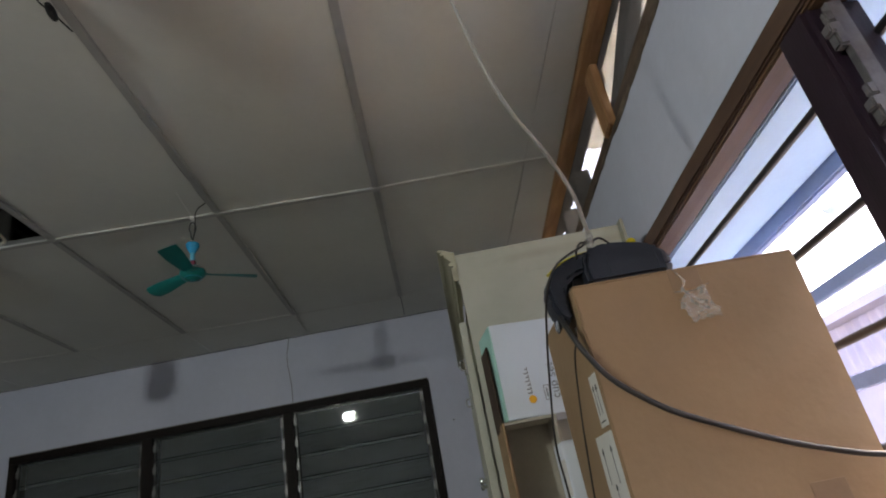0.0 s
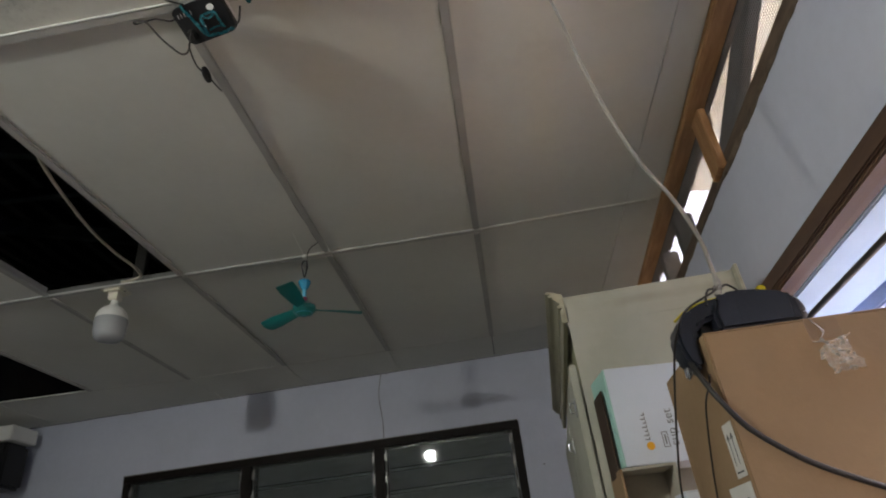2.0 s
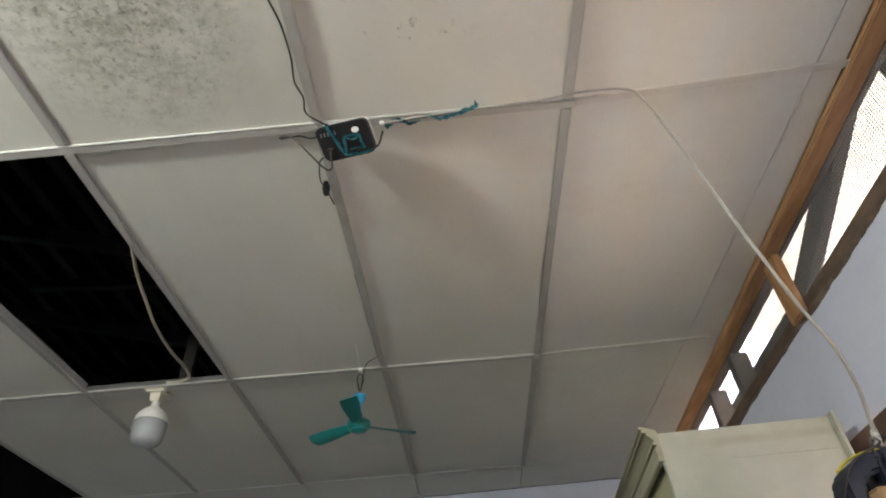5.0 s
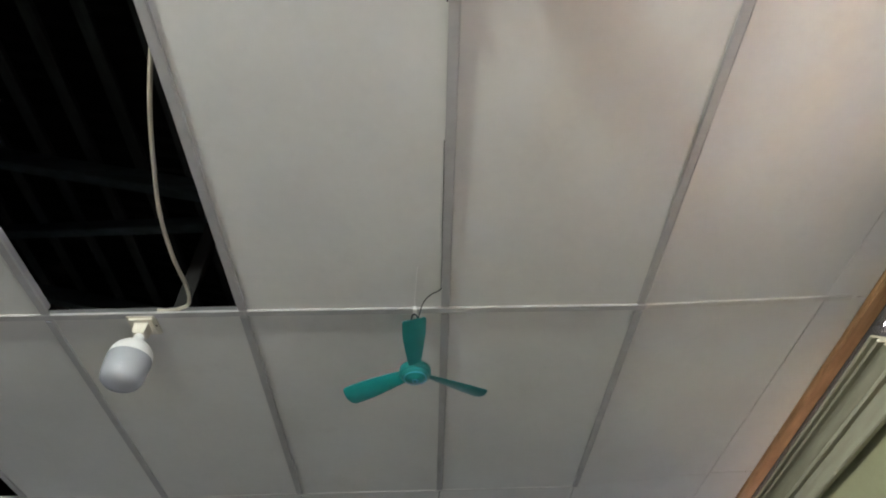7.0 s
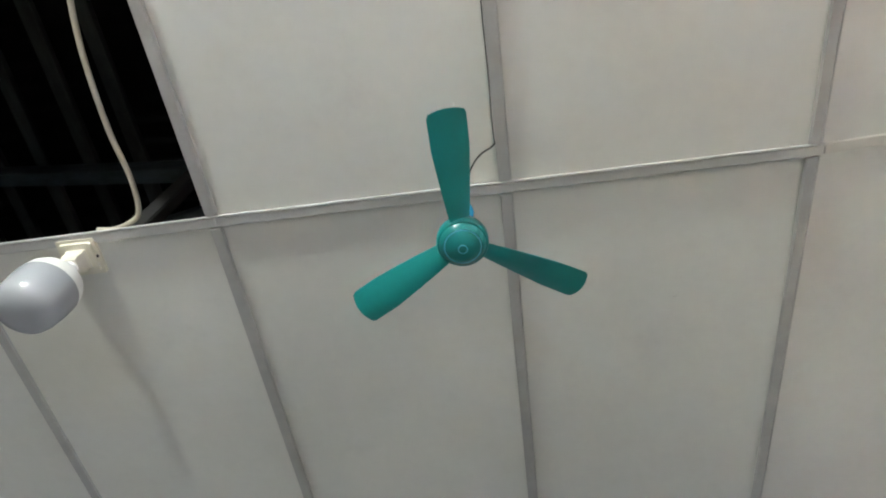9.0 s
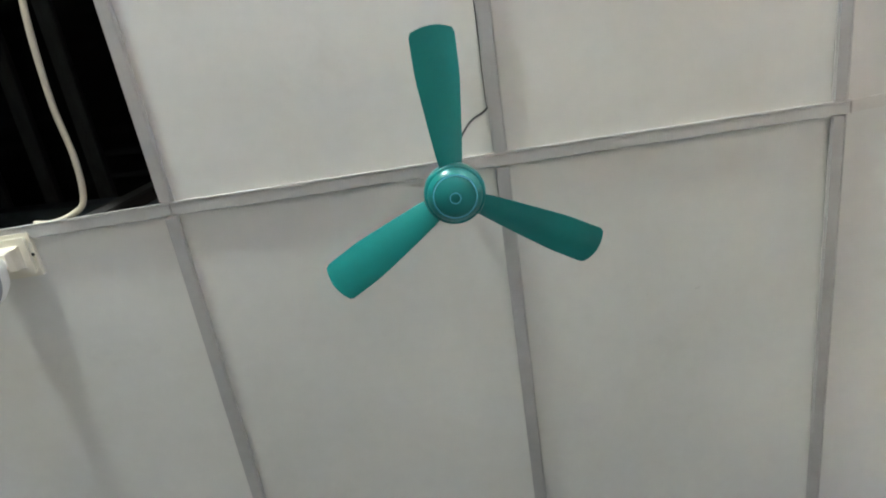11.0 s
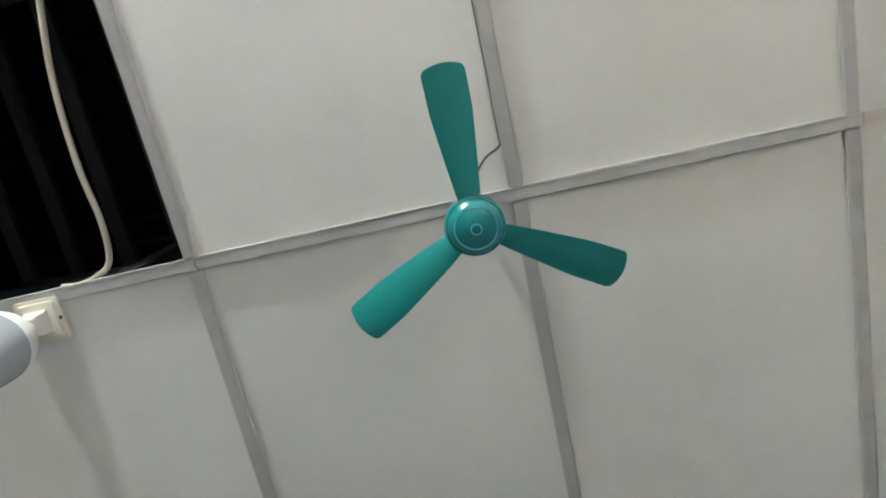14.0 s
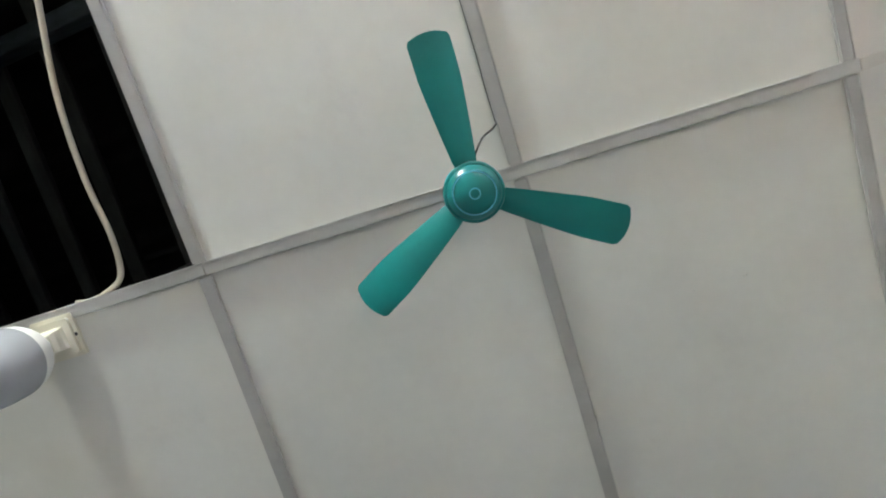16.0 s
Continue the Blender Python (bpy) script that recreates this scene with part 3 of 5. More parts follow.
def beam(name, lo, hi, mat, label, bevel=0.004):
    ob = tagged(part(name, box(B(), lo, hi, bevel), mat), label, "timber", kind="structure")
    ob.matrix_world = WALL_E
    return ob


beam("wall_plate", (0.006, -4.2, ETOP + 0.006), (0.098, NORTH, 2.410), M_PLATE, "weathered timber wall plate on the wall's top")
# brown strip curving up beside the joist, added for the soft shade there
bm = B()
ring = []
for k in range(9):
    a = 0.5 * math.pi * k / 8
    u, z = -0.0875 + 0.039 * math.sin(a), ZC + 0.0016 + 0.030 * (1 - math.cos(a))
    ring.append([bm.verts.new(q) for q in ((u, -4.2, z), (u, NORTH, z), (u - 0.003, NORTH, z + 0.004), (u - 0.003, -4.2, z + 0.004))])
for a, b in zip(ring, ring[1:]):
    for k in range(4):
        bm.faces.new((a[k], a[(k + 1) % 4], b[(k + 1) % 4], b[k]))
bmesh.ops.recalc_face_normals(bm, faces=bm.faces[:])
ob = tagged(part("edge_shade_strip", bm, M_EDGE_SHADE, smooth=True), "brown curved strip added for the shade beside the joist", "ceiling edge", kind="structure")
ob.matrix_world = WALL_E
beam("ceiling_joist", (-0.048, -4.2, ZC - 0.014), (0.010, NORTH, ZC + 0.035), M_TIMBER, "raw orange-brown pine joist along the ceiling's edge")
beam("outer_joist", (0.035, -0.45, ZC - 0.012), (0.056, NORTH, ZC + 0.03), M_PLATE, "dark brown doubling of the outer joist")
beam("eave_beam", (0.128, -0.36, 2.42), (0.168, NORTH + 0.3, 2.572), M_BRACE, "dark weathered beam outside under the eaves")
for v in (-0.2, 0.7, 1.5):
    beam("eave_arm", (0.0985, v - 0.02, 2.385), (0.150, v + 0.02, 2.419), M_BRACE, "short dark arm from the wall plate to the eave beam")
beam("outer_joist", (0.0125, -4.2, ZC - 0.010), (0.034, NORTH, ZC + 0.03), M_GREYWOOD, "weathered grey joist behind the pine one")
# board out of sight above the joist, added to shut daylight from the attic
beam("attic_light_stop", (0.002, -4.2, ZC + 0.031), (0.022, NORTH, 2.86), M_GREYWOOD, "hidden board added to keep daylight out of the attic")
for v, w, mat, u, z0 in ((-0.505, 0.082, M_TIMBER_UP, -0.020, ETOP + 0.007), (0.135, 0.06, M_GREYWOOD, 0.014, 2.408), (0.47, 0.06, M_GREYWOOD, 0.014, 2.408), (-2.1, 0.10, M_TIMBER_UP, -0.034, 2.375)):
    ob = tagged(part("strut", box(B(), (u, v - w / 2, z0), (0.0055 if u < 0 else 0.085, v + w / 2, ZC - (0.015 if u < 0 else 0.009)), 0.004), mat), "short upright timber strut between wall plate and joist", "timber", "struts under the roof", kind="structure")
    ob.matrix_world = WALL_E
ob = tagged(part("brace", box(B(), (0, -0.040, -0.03), (0.034, 0.040, 0.80), 0.004, pose(0.046, -0.41, 2.452, 70)), M_BRACE), "dark grey slanting brace behind the joist", "timber", kind="structure")
ob.matrix_world = WALL_E

ob = tagged(part("post", box(B(), (0.106, -0.045, 0), (0.146, 0.045, 0.36), 0.004, pose(0, -1.18, 2.40, 2)), M_BRACE), "dark timber post behind the wire mesh", "timber", kind="structure")
ob.matrix_world = WALL_E

# wire mesh in the gap
bm = B()
step = 0.0088
for k in range(int(3.6 / step)):
    v = -2.1 + k * step
    box(bm, (0.0118, v - 0.0013, 2.412), (0.0124, v + 0.0013, ZC - 0.0115))
for k in range(int(0.17 / step) + 1):
    z = 2.418 + k * step
    box(bm, (0.0112, -2.1, z - 0.0013), (0.0118, 1.49, z + 0.0013))
ob = tagged(part("wire_mesh", bm, M_WIRE), "square galvanised wire mesh closing the gap under the roof", "wire mesh", kind="stuff")
ob.matrix_world = WALL_E

# roof and attic
SLOPE = math.tan(radians(15))


def roof_z(x):
    return 2.83 + SLOPE * (1.47 - x)


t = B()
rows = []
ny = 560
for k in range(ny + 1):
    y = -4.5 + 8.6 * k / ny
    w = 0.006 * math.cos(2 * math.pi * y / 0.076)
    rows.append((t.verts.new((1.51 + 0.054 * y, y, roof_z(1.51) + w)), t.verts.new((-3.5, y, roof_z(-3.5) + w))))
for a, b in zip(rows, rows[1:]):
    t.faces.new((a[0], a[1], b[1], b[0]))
roof = tagged(part("roof", t, M_ROOF, smooth=True), "old corrugated metal roof sheets from below, near black for attic shade", "roof", kind="structure")
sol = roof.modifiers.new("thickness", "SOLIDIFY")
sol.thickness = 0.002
# added sheet outside the gap: tones the sky down, lets part of it through
bm = solid(B(), [(0.10, 2.785), (0.42, 2.713), (0.42, 2.716), (0.10, 2.788)], -0.25, 4.3, pose(0, 0, 0, 90))
ob = tagged(part("sky_dimming_sheet", bm, M_GAP_SHEET), "milky sheet added over the eaves to dim the sky", "eave", kind="structure")
ob.matrix_world = WALL_E
frame_roof = thing("roof_timbers", pose(0, 0, 0), "dark rafters and purlins above the missing boards", "roof frame", kind="structure")
ang = math.degrees(math.atan(SLOPE))
tilt = Matrix.Rotation(radians(ang), 4, "Y")
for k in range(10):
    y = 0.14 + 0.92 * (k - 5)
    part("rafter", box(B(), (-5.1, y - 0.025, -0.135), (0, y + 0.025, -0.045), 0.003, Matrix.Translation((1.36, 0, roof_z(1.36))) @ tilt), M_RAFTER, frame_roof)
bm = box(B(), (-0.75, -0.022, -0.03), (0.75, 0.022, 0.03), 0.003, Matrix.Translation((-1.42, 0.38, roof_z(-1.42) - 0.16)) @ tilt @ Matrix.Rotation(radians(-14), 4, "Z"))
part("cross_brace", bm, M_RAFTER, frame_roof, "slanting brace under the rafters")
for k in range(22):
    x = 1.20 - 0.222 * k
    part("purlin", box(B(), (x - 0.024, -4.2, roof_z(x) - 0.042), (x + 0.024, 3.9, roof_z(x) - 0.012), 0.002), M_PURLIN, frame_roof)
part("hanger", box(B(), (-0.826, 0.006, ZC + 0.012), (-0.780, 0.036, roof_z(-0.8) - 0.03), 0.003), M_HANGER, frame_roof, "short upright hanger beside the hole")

# ---------------- louvre window in the far wall ----------------
def louvre_channel(parent, length, m, mats, label):
    """An aluminium side channel with a clip for each blade; x across, z down from the top."""
    ch = part("louvre_channel", box(B(), (-0.006, -0.010, -length), (0.006, 0.012, 0), 0.0012), mats[0], parent, label)
    ch.matrix_basis = m
    clip = None
    z = -0.045
    while z > -length + 0.04:
        if clip is None:
            b = box(B(), (-0.009, -0.022, -0.030), (0.009, -0.006, 0.010), 0.003)
            box(b, (-0.006, -0.028, -0.010), (0.012, -0.018, 0.006), 0.0025)
            box(b, (-0.004, -0.020, 0.012), (0.007, -0.008, 0.030), 0.002)
            clip = ob = part("clip", b, mats[1], ch, "bright worn blade clip")
        else:
            ob = new("clip", clip.data)
            ob.parent = ch
            tagged(ob, "bright worn blade clip")
        ob.location = (0, 0, z)
        z -= LOUVRE
    return ch


LOUVRE = 0.122
win = thing("window_1", WALL_N @ pose(WX0, 0, WZ0), "dark-framed window with three bays of glass louvres", "window", kind="structure")
W, H = WX1 - WX0, WZ1 - WZ0
frame_bm = B()
box(frame_bm, (0.004, -0.022, H - 0.048), (W - 0.004, 0.10, H - 0.003), 0.004)
box(frame_bm, (0.004, -0.022, 0.003), (W - 0.004, 0.10, 0.048), 0.004)
BAYS = ((0.045, 0.781), (0.843, 1.609), (1.666, W - 0.047))
for a, b in ((0.004, 0.045), (0.781, 0.843), (1.609, 1.666), (W - 0.047, W - 0.004)):
    box(frame_bm, (a, -0.019, 0.047), (b, 0.097, H - 0.047), 0.004)
part("window_frame", frame_bm, M_DARKWOOD, win, "dark brown stained wooden frame")
part("window_sill", box(B(), (-0.03, -0.06, -0.03), (W + 0.03, 0.02, 0.002), 0.005), M_DARKWOOD, win)
part("dust_line", box(B(), (0.006, -0.026, H - 0.004), (W - 0.006, -0.001, H - 0.0005), 0.001), M_GREYWOOD, win, "thin dusty upper edge")
for a, b in BAYS:
    for x in (a + 0.010, b - 0.010):
        louvre_channel(win, H - 0.10, pose(x, 0.012, H - 0.052), (M_ALU_DARK, M_ALU), "dull aluminium louvre channel")
    pane_bm = box(B(), (-(b - a) / 2 + 0.024, -0.0025, -0.068), ((b - a) / 2 - 0.024, 0.0025, 0.068), 0.0008, segments=1)
    first = None
    for k in range(9):
        if first is None:
            first = part("pane", pane_bm, M_GLASS, win)
            ob = first
        else:
            ob = new("pane", first.data)
            ob.parent = win
        ob.matrix_basis = pose((a + b) / 2, 0.004, H - 0.052 - 0.068 - k * LOUVRE, 2.9, 0, -1.2 if a > 1.6 and k < 3 else 0)
        for z in (-0.0695, 0.0695):
            part("edge", box(B(), (-(b - a) / 2 + 0.024, -0.0034, z - 0.0020), ((b - a) / 2 - 0.024, 0.0034, z + 0.0018)), M_GLASSEDGE, ob, "dark ground glass edge")

# ---------------- daylight window ----------------
win = thing("window_2", WALL_E @ pose(0, V1, EZ0), "dark wooden window with horizontal bars and louvre channels", "window", kind="structure")
L, H = V1 - V0, EZ1 - EZ0
bm = B()
box(bm, (-0.026, -L + 0.003, H - 0.046), (0.050, -0.003, H - 0.003), 0.004)
box(bm, (-0.026, -L + 0.003, 0.003), (0.09, -0.003, 0.058), 0.006)
MULL = (-1.027, -1.85)
part("window_frame", bm, M_FRAME, win, "dark stained window frame")
for v in (-0.028, *MULL, -L + 0.028):
    part("mullion", box(B(), (-0.028, v - 0.038, 0.057), (0.060, v + 0.038, H - 0.047), 0.008), M_MULLION, win, "purplish dark wooden mullion")
part("glazing_bead", box(B(), (-0.0225, -L + 0.07, H - 0.058), (0.018, -0.07, H - 0.0462), 0.004), M_REDWOOD, win, "reddish brown inner bead")
part("window_sill", box(B(), (-0.06, -L - 0.03, -0.03), (0.02, 0.03, 0.003), 0.005), M_DARKWOOD, win)
for v in (MULL[0] - 0.052, MULL[1] + 0.052, MULL[1] - 0.052, -L + 0.075):
    louvre_channel(win, H - 0.14, pose(0.0, v, H - 0.065, 0, 0, -90), (M_ALU_OLD, M_ALU_OLD), "dull aluminium louvre channel")
for k in range(6):
    z = H - 0.113 - 0.168 * k
    part("bar", tube(B(), [(0.055, -L + 0.03, z), (0.055, -0.03, z)], 0.0075, 12, 0), M_BLACK, win, "dark round security bar")
for k in range(4):
    z = 1.731 - EZ0 - 0.21 * k
    part("outer_bar", box(B(), (0.285, -L - 0.3, z - 0.016), (0.305, 0.6, z + 0.016), 0.003), M_BLUEBAR, win, "grey-blue painted outer bar")
hood = thing("window_hood", WALL_E, "light blue painted concrete hood over the window", "window hood", kind="structure")
part("slab", box(B(), (0.051, V0, EZ1 - 0.050), (0.271, V1, EZ1 - 0.001), 0.004), M_BLUEPAINT, hood)
part("lip", box(B(), (0.272, V0 - 0.3, EZ1 - 0.088), (0.302, V1 + 0.9, EZ1 + 0.07), 0.005), M_BLUEBAR, hood, "grey-blue painted drip edge")
part("top_slab", box(B(), (0.151, V0 - 0.3, EZ1 + 0.0), (0.271, V1 + 0.9, EZ1 + 0.06), 0.004), M_BLUEPAINT, hood)

scrap = thing("plastic_scrap", WALL_E @ pose(0.3085, -0.722, 1.945), "hazy blue-grey plastic scrap caught on the hood's edge", "scrap")
bm = B()
rows = []
for v, z, w in ((0.0, 0.0, 0.004), (-0.004, -0.022, 0.007), (-0.012, -0.045, 0.013), (-0.026, -0.062, 0.021), (-0.046, -0.071, 0.026), (-0.066, -0.070, 0.023), (-0.084, -0.065, 0.014), (-0.098, -0.064, 0.003)):
    tilt = 0.4 + 9.0 * v
    rows.append([bm.verts.new((0.006 * math.sin(40 * v + s), v + w * s * 0.45 * math.cos(tilt), z + w * s * math.sin(1.0 + 4.0 * abs(v)))) for s in (-0.5, 0.0, 0.5)])
for a, b in zip(rows, rows[1:]):
    for k in range(2):
        bm.faces.new((a[k], a[k + 1], b[k + 1], b[k]))
bmesh.ops.solidify(bm, geom=bm.faces[:], thickness=0.0008)
part("sheet", bm, M_SCRAP, scrap, smooth=True)

# ---------------- outside ----------------
tagged(part("ground", box(B(), (-400, -400, -0.35), (400, 400, -0.2)), M_GROUND), "dusty bare ground", "ground", kind="structure")
house = thing("neighbour_house", pose(4.6, -1.0, -0.2), "pale lilac rendered house next door", "house")
part("wall", box(B(), (0, -7, 0), (6, 7, 2.62), 0.01), M_LILAC, house)
t = B()
rows = []
for k in range(701):
    y = -7 + 0.02 * k
    w = 0.012 * math.cos(2 * math.pi * y / 0.12)
    rows.append((t.verts.new((-0.03 + w, y, 2.05)), t.verts.new((-0.05 + w, y, 2.615))))
for a, b in zip(rows, rows[1:]):
    t.faces.new((a[0], b[0], b[1], a[1]))
part("cladding", t, M_LILAC, house, "ribbed lilac sheet along the eaves", smooth=True)
part("roof", solid(B(), [(-0.25, -7.2), (6.3, -7.2), (6.3, 7.2), (-0.25, 7.2)], 2.62, 2.70), M_LILAC, house, "flat lilac roof slab")

# ---------------- cabinet ----------------
CAB = WALL_E @ pose(-0.5275, -0.54, 0)
cab = thing("wardrobe", CAB, "pale green painted wooden wardrobe with a moulded cornice", "wardrobe")
CW, CD, CH = 1.34, 0.437, 2.042
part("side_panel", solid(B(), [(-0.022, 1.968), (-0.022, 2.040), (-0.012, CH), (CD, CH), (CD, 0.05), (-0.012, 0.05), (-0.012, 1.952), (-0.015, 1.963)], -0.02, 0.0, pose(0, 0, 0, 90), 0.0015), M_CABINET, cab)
part("side_panel", box(B(), (0.0, CW - 0.02, 0.05), (CD, CW, CH), 0.002), M_CABINET, cab)
part("back_panel", box(B(), (CD + 0.0005, -0.022, 0.05), (CD + 0.0085, CW, CH + 0.006), 0.001), M_CABINET, cab, "thin back board a little wider than the sides")
part("top_panel", box(B(), (0.004, 0.02, CH - 0.05), (CD - 0.012, CW - 0.02, CH - 0.03)), M_CABINET, cab)
part("bottom_panel", box(B(), (0.004, 0.02, 0.05), (CD - 0.012, CW - 0.02, 0.07)), M_CABINET, cab)
# the rail's khaki holds the shade under the cornice
part("top_rail", box(B(), (0.0, 0.0205, 1.80), (0.02, CW - 0.0205, CH - 0.002), 0.002), M_CABINET_SHADE, cab, "recessed rail under the cornice, coloured khaki for its shade")
part("plinth", box(B(), (0.03, 0.01, 0), (CD, CW - 0.01, 0.05)), M_CABINET_SHADE, cab)
part("side_rail", box(B(), (0.16, -0.002, 1.957), (CD - 0.002, 0.001, 1.968), 0.0008), M_CABINET, cab)
# moulded cornice: one profile drawn along the front
PROFILE = [(-0.0125, 1.967), (-0.024, 1.966), (-0.027, 1.969), (-0.0275, 2.004), (-0.021, 2.006), (-0.021, 2.010), (-0.031, 2.011), (-0.033, 2.015), (-0.032, 2.018), (-0.025, 2.020), (-0.025, 2.0235), (-0.030, 2.027), (-0.034, 2.033), (-0.040, 2.038), (-0.046, 2.040), (-0.039, 2.042), (-0.039, 2.0450), (-0.050, 2.046), (-0.053, 2.049), (-0.050, 2.0515), (-0.045, 2.0525), (-0.045, 2.055), (-0.055, 2.056), (-0.058, 2.059), (-0.056, 2.062), (-0.050, 2.063), (-0.036, 2.058), (-0.0125, 2.048)]
bm = solid(B(), PROFILE, -CW - 0.006, 0.006, pose(0, 0, 0, 90))
part("cornice", bm, M_CORNICE, cab, "stepped moulding with worn edges", smooth=True)
bm = B()
box(bm, (-0.036, 0.003, 0.08), (-0.0165, CW / 2 - 0.003, 1.855), 0.003)
door = part("door", bm, M_CABINET, cab)
part("handle", lathe(B(), [(0, 0.024), (0.009, 0.022), (0.011, 0.016), (0.006, 0.010), (0.005, 0), (0, 0)], 18, pose(-0.036, 0.36, 1.489, 0, -90)), M_CHROME, door, "small round metal knob", smooth=True)
for v, z in ((0.008, 1.747), (0.50, 1.738)):
    hb = box(B(), (-0.041, v, z - 0.022), (-0.0355, v + 0.022, z + 0.022), 0.0015)
    tube(hb, [(-0.040, v + 0.004, z + 0.012), (-0.052, v + 0.004, z + 0.010), (-0.052, v + 0.004, z - 0.010), (-0.040, v + 0.004, z - 0.012)], 0.0025, 8, 4)
    part("hasp", hb, M_CHROME, door, "small bent metal hasp", smooth=True)
door = part("door", box(B(), (-0.036, CW / 2 + 0.003, 0.08), (-0.0165, CW - 0.003, 1.855), 0.003), M_CABINET, cab)
part("handle", lathe(B(), [(0, 0.024), (0.009, 0.022), (0.011, 0.016), (0.006, 0.010), (0.005, 0), (0, 0)], 18, pose(-0.036, CW / 2 + 0.05, 1.489, 0, -90)), M_CHROME, door, "small round metal knob", smooth=True)
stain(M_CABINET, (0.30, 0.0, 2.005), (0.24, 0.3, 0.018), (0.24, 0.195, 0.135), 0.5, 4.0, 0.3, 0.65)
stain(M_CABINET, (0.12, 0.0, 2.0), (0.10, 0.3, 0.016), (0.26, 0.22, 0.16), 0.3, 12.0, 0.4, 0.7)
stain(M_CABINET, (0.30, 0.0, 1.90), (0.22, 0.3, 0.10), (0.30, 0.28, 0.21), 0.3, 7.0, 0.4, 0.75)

# ---------------- cartons ----------------
def carton(name, lo, hi, label, category, mat=M_CARD, group=""):
    """A closed carton: four thick walls and two pairs of flaps, with a slit between them."""
    base = ((lo[0] + hi[0]) / 2, (lo[1] + hi[1]) / 2, lo[2])
    w, d, h = hi[0] - lo[0], hi[1] - lo[1], hi[2] - lo[2]
    ob = thing(name, pose(*base), label, category, group)
    part("body", box(B(), (-w / 2, -d / 2, 0.003), (w / 2, d / 2, h - 0.0016), 0.0025), mat, ob)
    for s in (-1, 1):
        part("flap", box(B(), (-w / 2 + 0.001, min(s * 0.001, s * d / 2 * 0.995), h - 0.0030), (w / 2 - 0.001, max(s * 0.001, s * d / 2 * 0.999), h), 0.0006, segments=1), mat, ob)
    return ob


big = carton("carton", (0.927, -1.085, 1.318), (1.297, -0.800, 1.702), "large brown cardboard carton with torn clear tape", "box")
# in the carton's own place: x from its middle, y from its middle, z from its foot
part("brown_tape", box(B(), (-0.028, -0.1431, 0.348), (0.022, -0.1423, 0.382), 0.0003, segments=1), M_TAPE_BR, big, "strip of brown packing tape folded over the edge")
part("brown_tape", box(B(), (0.062, -0.1433, 0.003), (0.114, -0.1423, 0.042), 0.0003, segments=1), M_TAPE_BR, big, "strip of brown packing tape at the foot")
t = B()
grid = {}
rr = random.Random(9)
for i in range(9):
    for j in range(9):
        x = -0.030 + 0.050 * i / 8 + rr.uniform(-0.003, 0.003)
        z = 0.292 + 0.040 * j / 8 + rr.uniform(-0.003, 0.003) + (0.014 * (i / 8) if j == 8 else 0)
        grid[i, j] = t.verts.new((x + 0.012 * (1 - j / 8), -0.1441 - rr.uniform(0, 0.012), z))
for i in range(8):
    for j in range(8):
        t.faces.new((grid[i, j], grid[i + 1, j], grid[i + 1, j + 1], grid[i, j + 1]))
part("clear_tape", t, M_TAPE_CL, big, "crumpled torn clear tape")
t = B()
tube(t, [(-0.020, -0.1435, 0.384), (-0.010, -0.1515, 0.358), (-0.016, -0.1485, 0.345), (0.0, -0.1475, 0.330)], 0.0035, 6, 4, 0.3)
tube(t, [(-0.028, -0.1445, 0.345), (-0.01, -0.149, 0.341), (0.012, -0.147, 0.343), (0.030, -0.1445, 0.350)], 0.0025, 6, 4, 0.4)
part("clear_tape", t, M_TAPE_CL, big, "twisted strand of clear tape")
for y0, y1, z0, z1 in ((-0.136, -0.094, 0.168, 0.246), (-0.137, -0.037, 0.040, 0.160)):
    lab = part("label", box(B(), (-0.1866, y0, z0), (-0.1852, y1, z1), 0.0003, segments=1), M_PAPER, big, "white paper label with an arrow mark")
    bm = B()
    yc, zc, w, h = (y0 + y1) / 2, (z0 + z1) / 2, y1 - y0, z1 - z0
    marks = ((-0.2, -0.28, 0.30), (0.2, -0.28, 0.30)) if h < 0.1 else ((-0.25, -0.1, 0.34), (0.25, -0.1, 0.34), (0.0, -0.42, -0.1))
    for a, b, c in marks:
        box(bm, (-0.1870, yc + a * w - 0.0009, zc + b * h), (-0.1864, yc + a * w + 0.0009, zc + c * h))
        for k in (-1, 1):
            box(bm, (-0.1870, -0.0009, -0.010), (-0.1864, 0.0009, 0.0), 0, Matrix.Translation((0, yc + a * w, zc + c * h)) @ Matrix.Rotation(radians(32 * k), 4, "X"))
    box(bm, (-0.1870, yc - 0.34 * w, zc - 0.42 * h), (-0.1864, yc + 0.34 * w, zc - 0.42 * h + 0.0022))
    part("print", bm, M_INK, lab, "thin printed arrows")

# stack under the big carton
carton("carton", (0.90, -1.10, 0.90), (1.285, -0.70, 1.316), "pale brown cardboard carton under the large one", "box")
carton("carton", (0.88, -1.12, 0.45), (1.275, -0.66, 0.898), "brown cardboard carton in the stack's middle", "box")
carton("carton", (0.86, -1.14, 0.0), (1.265, -0.64, 0.448), "brown cardboard carton at the foot of the stack", "box")

# open carton and white box in front of the wardrobe's side
oc = thing("open_carton", pose(0.868, -0.645, 1.16), "open brown carton turned on its side, empty", "box")
bm = B()
box(bm, (-0.056, -0.055, 0.0), (-0.050, 0.09, 0.405), 0.001)
part("side_wall", bm, M_CARD, oc)
part("side_wall", box(B(), (0.054, -0.055, 0.0), (0.060, 0.09, 0.405), 0.001), M_CARD_IN, oc, "greyish inner wall")
part("back_wall", box(B(), (-0.050, 0.040, 0.0), (0.054, 0.046, 0.405), 0.001), M_CARD_IN, oc, "greyish inner wall")
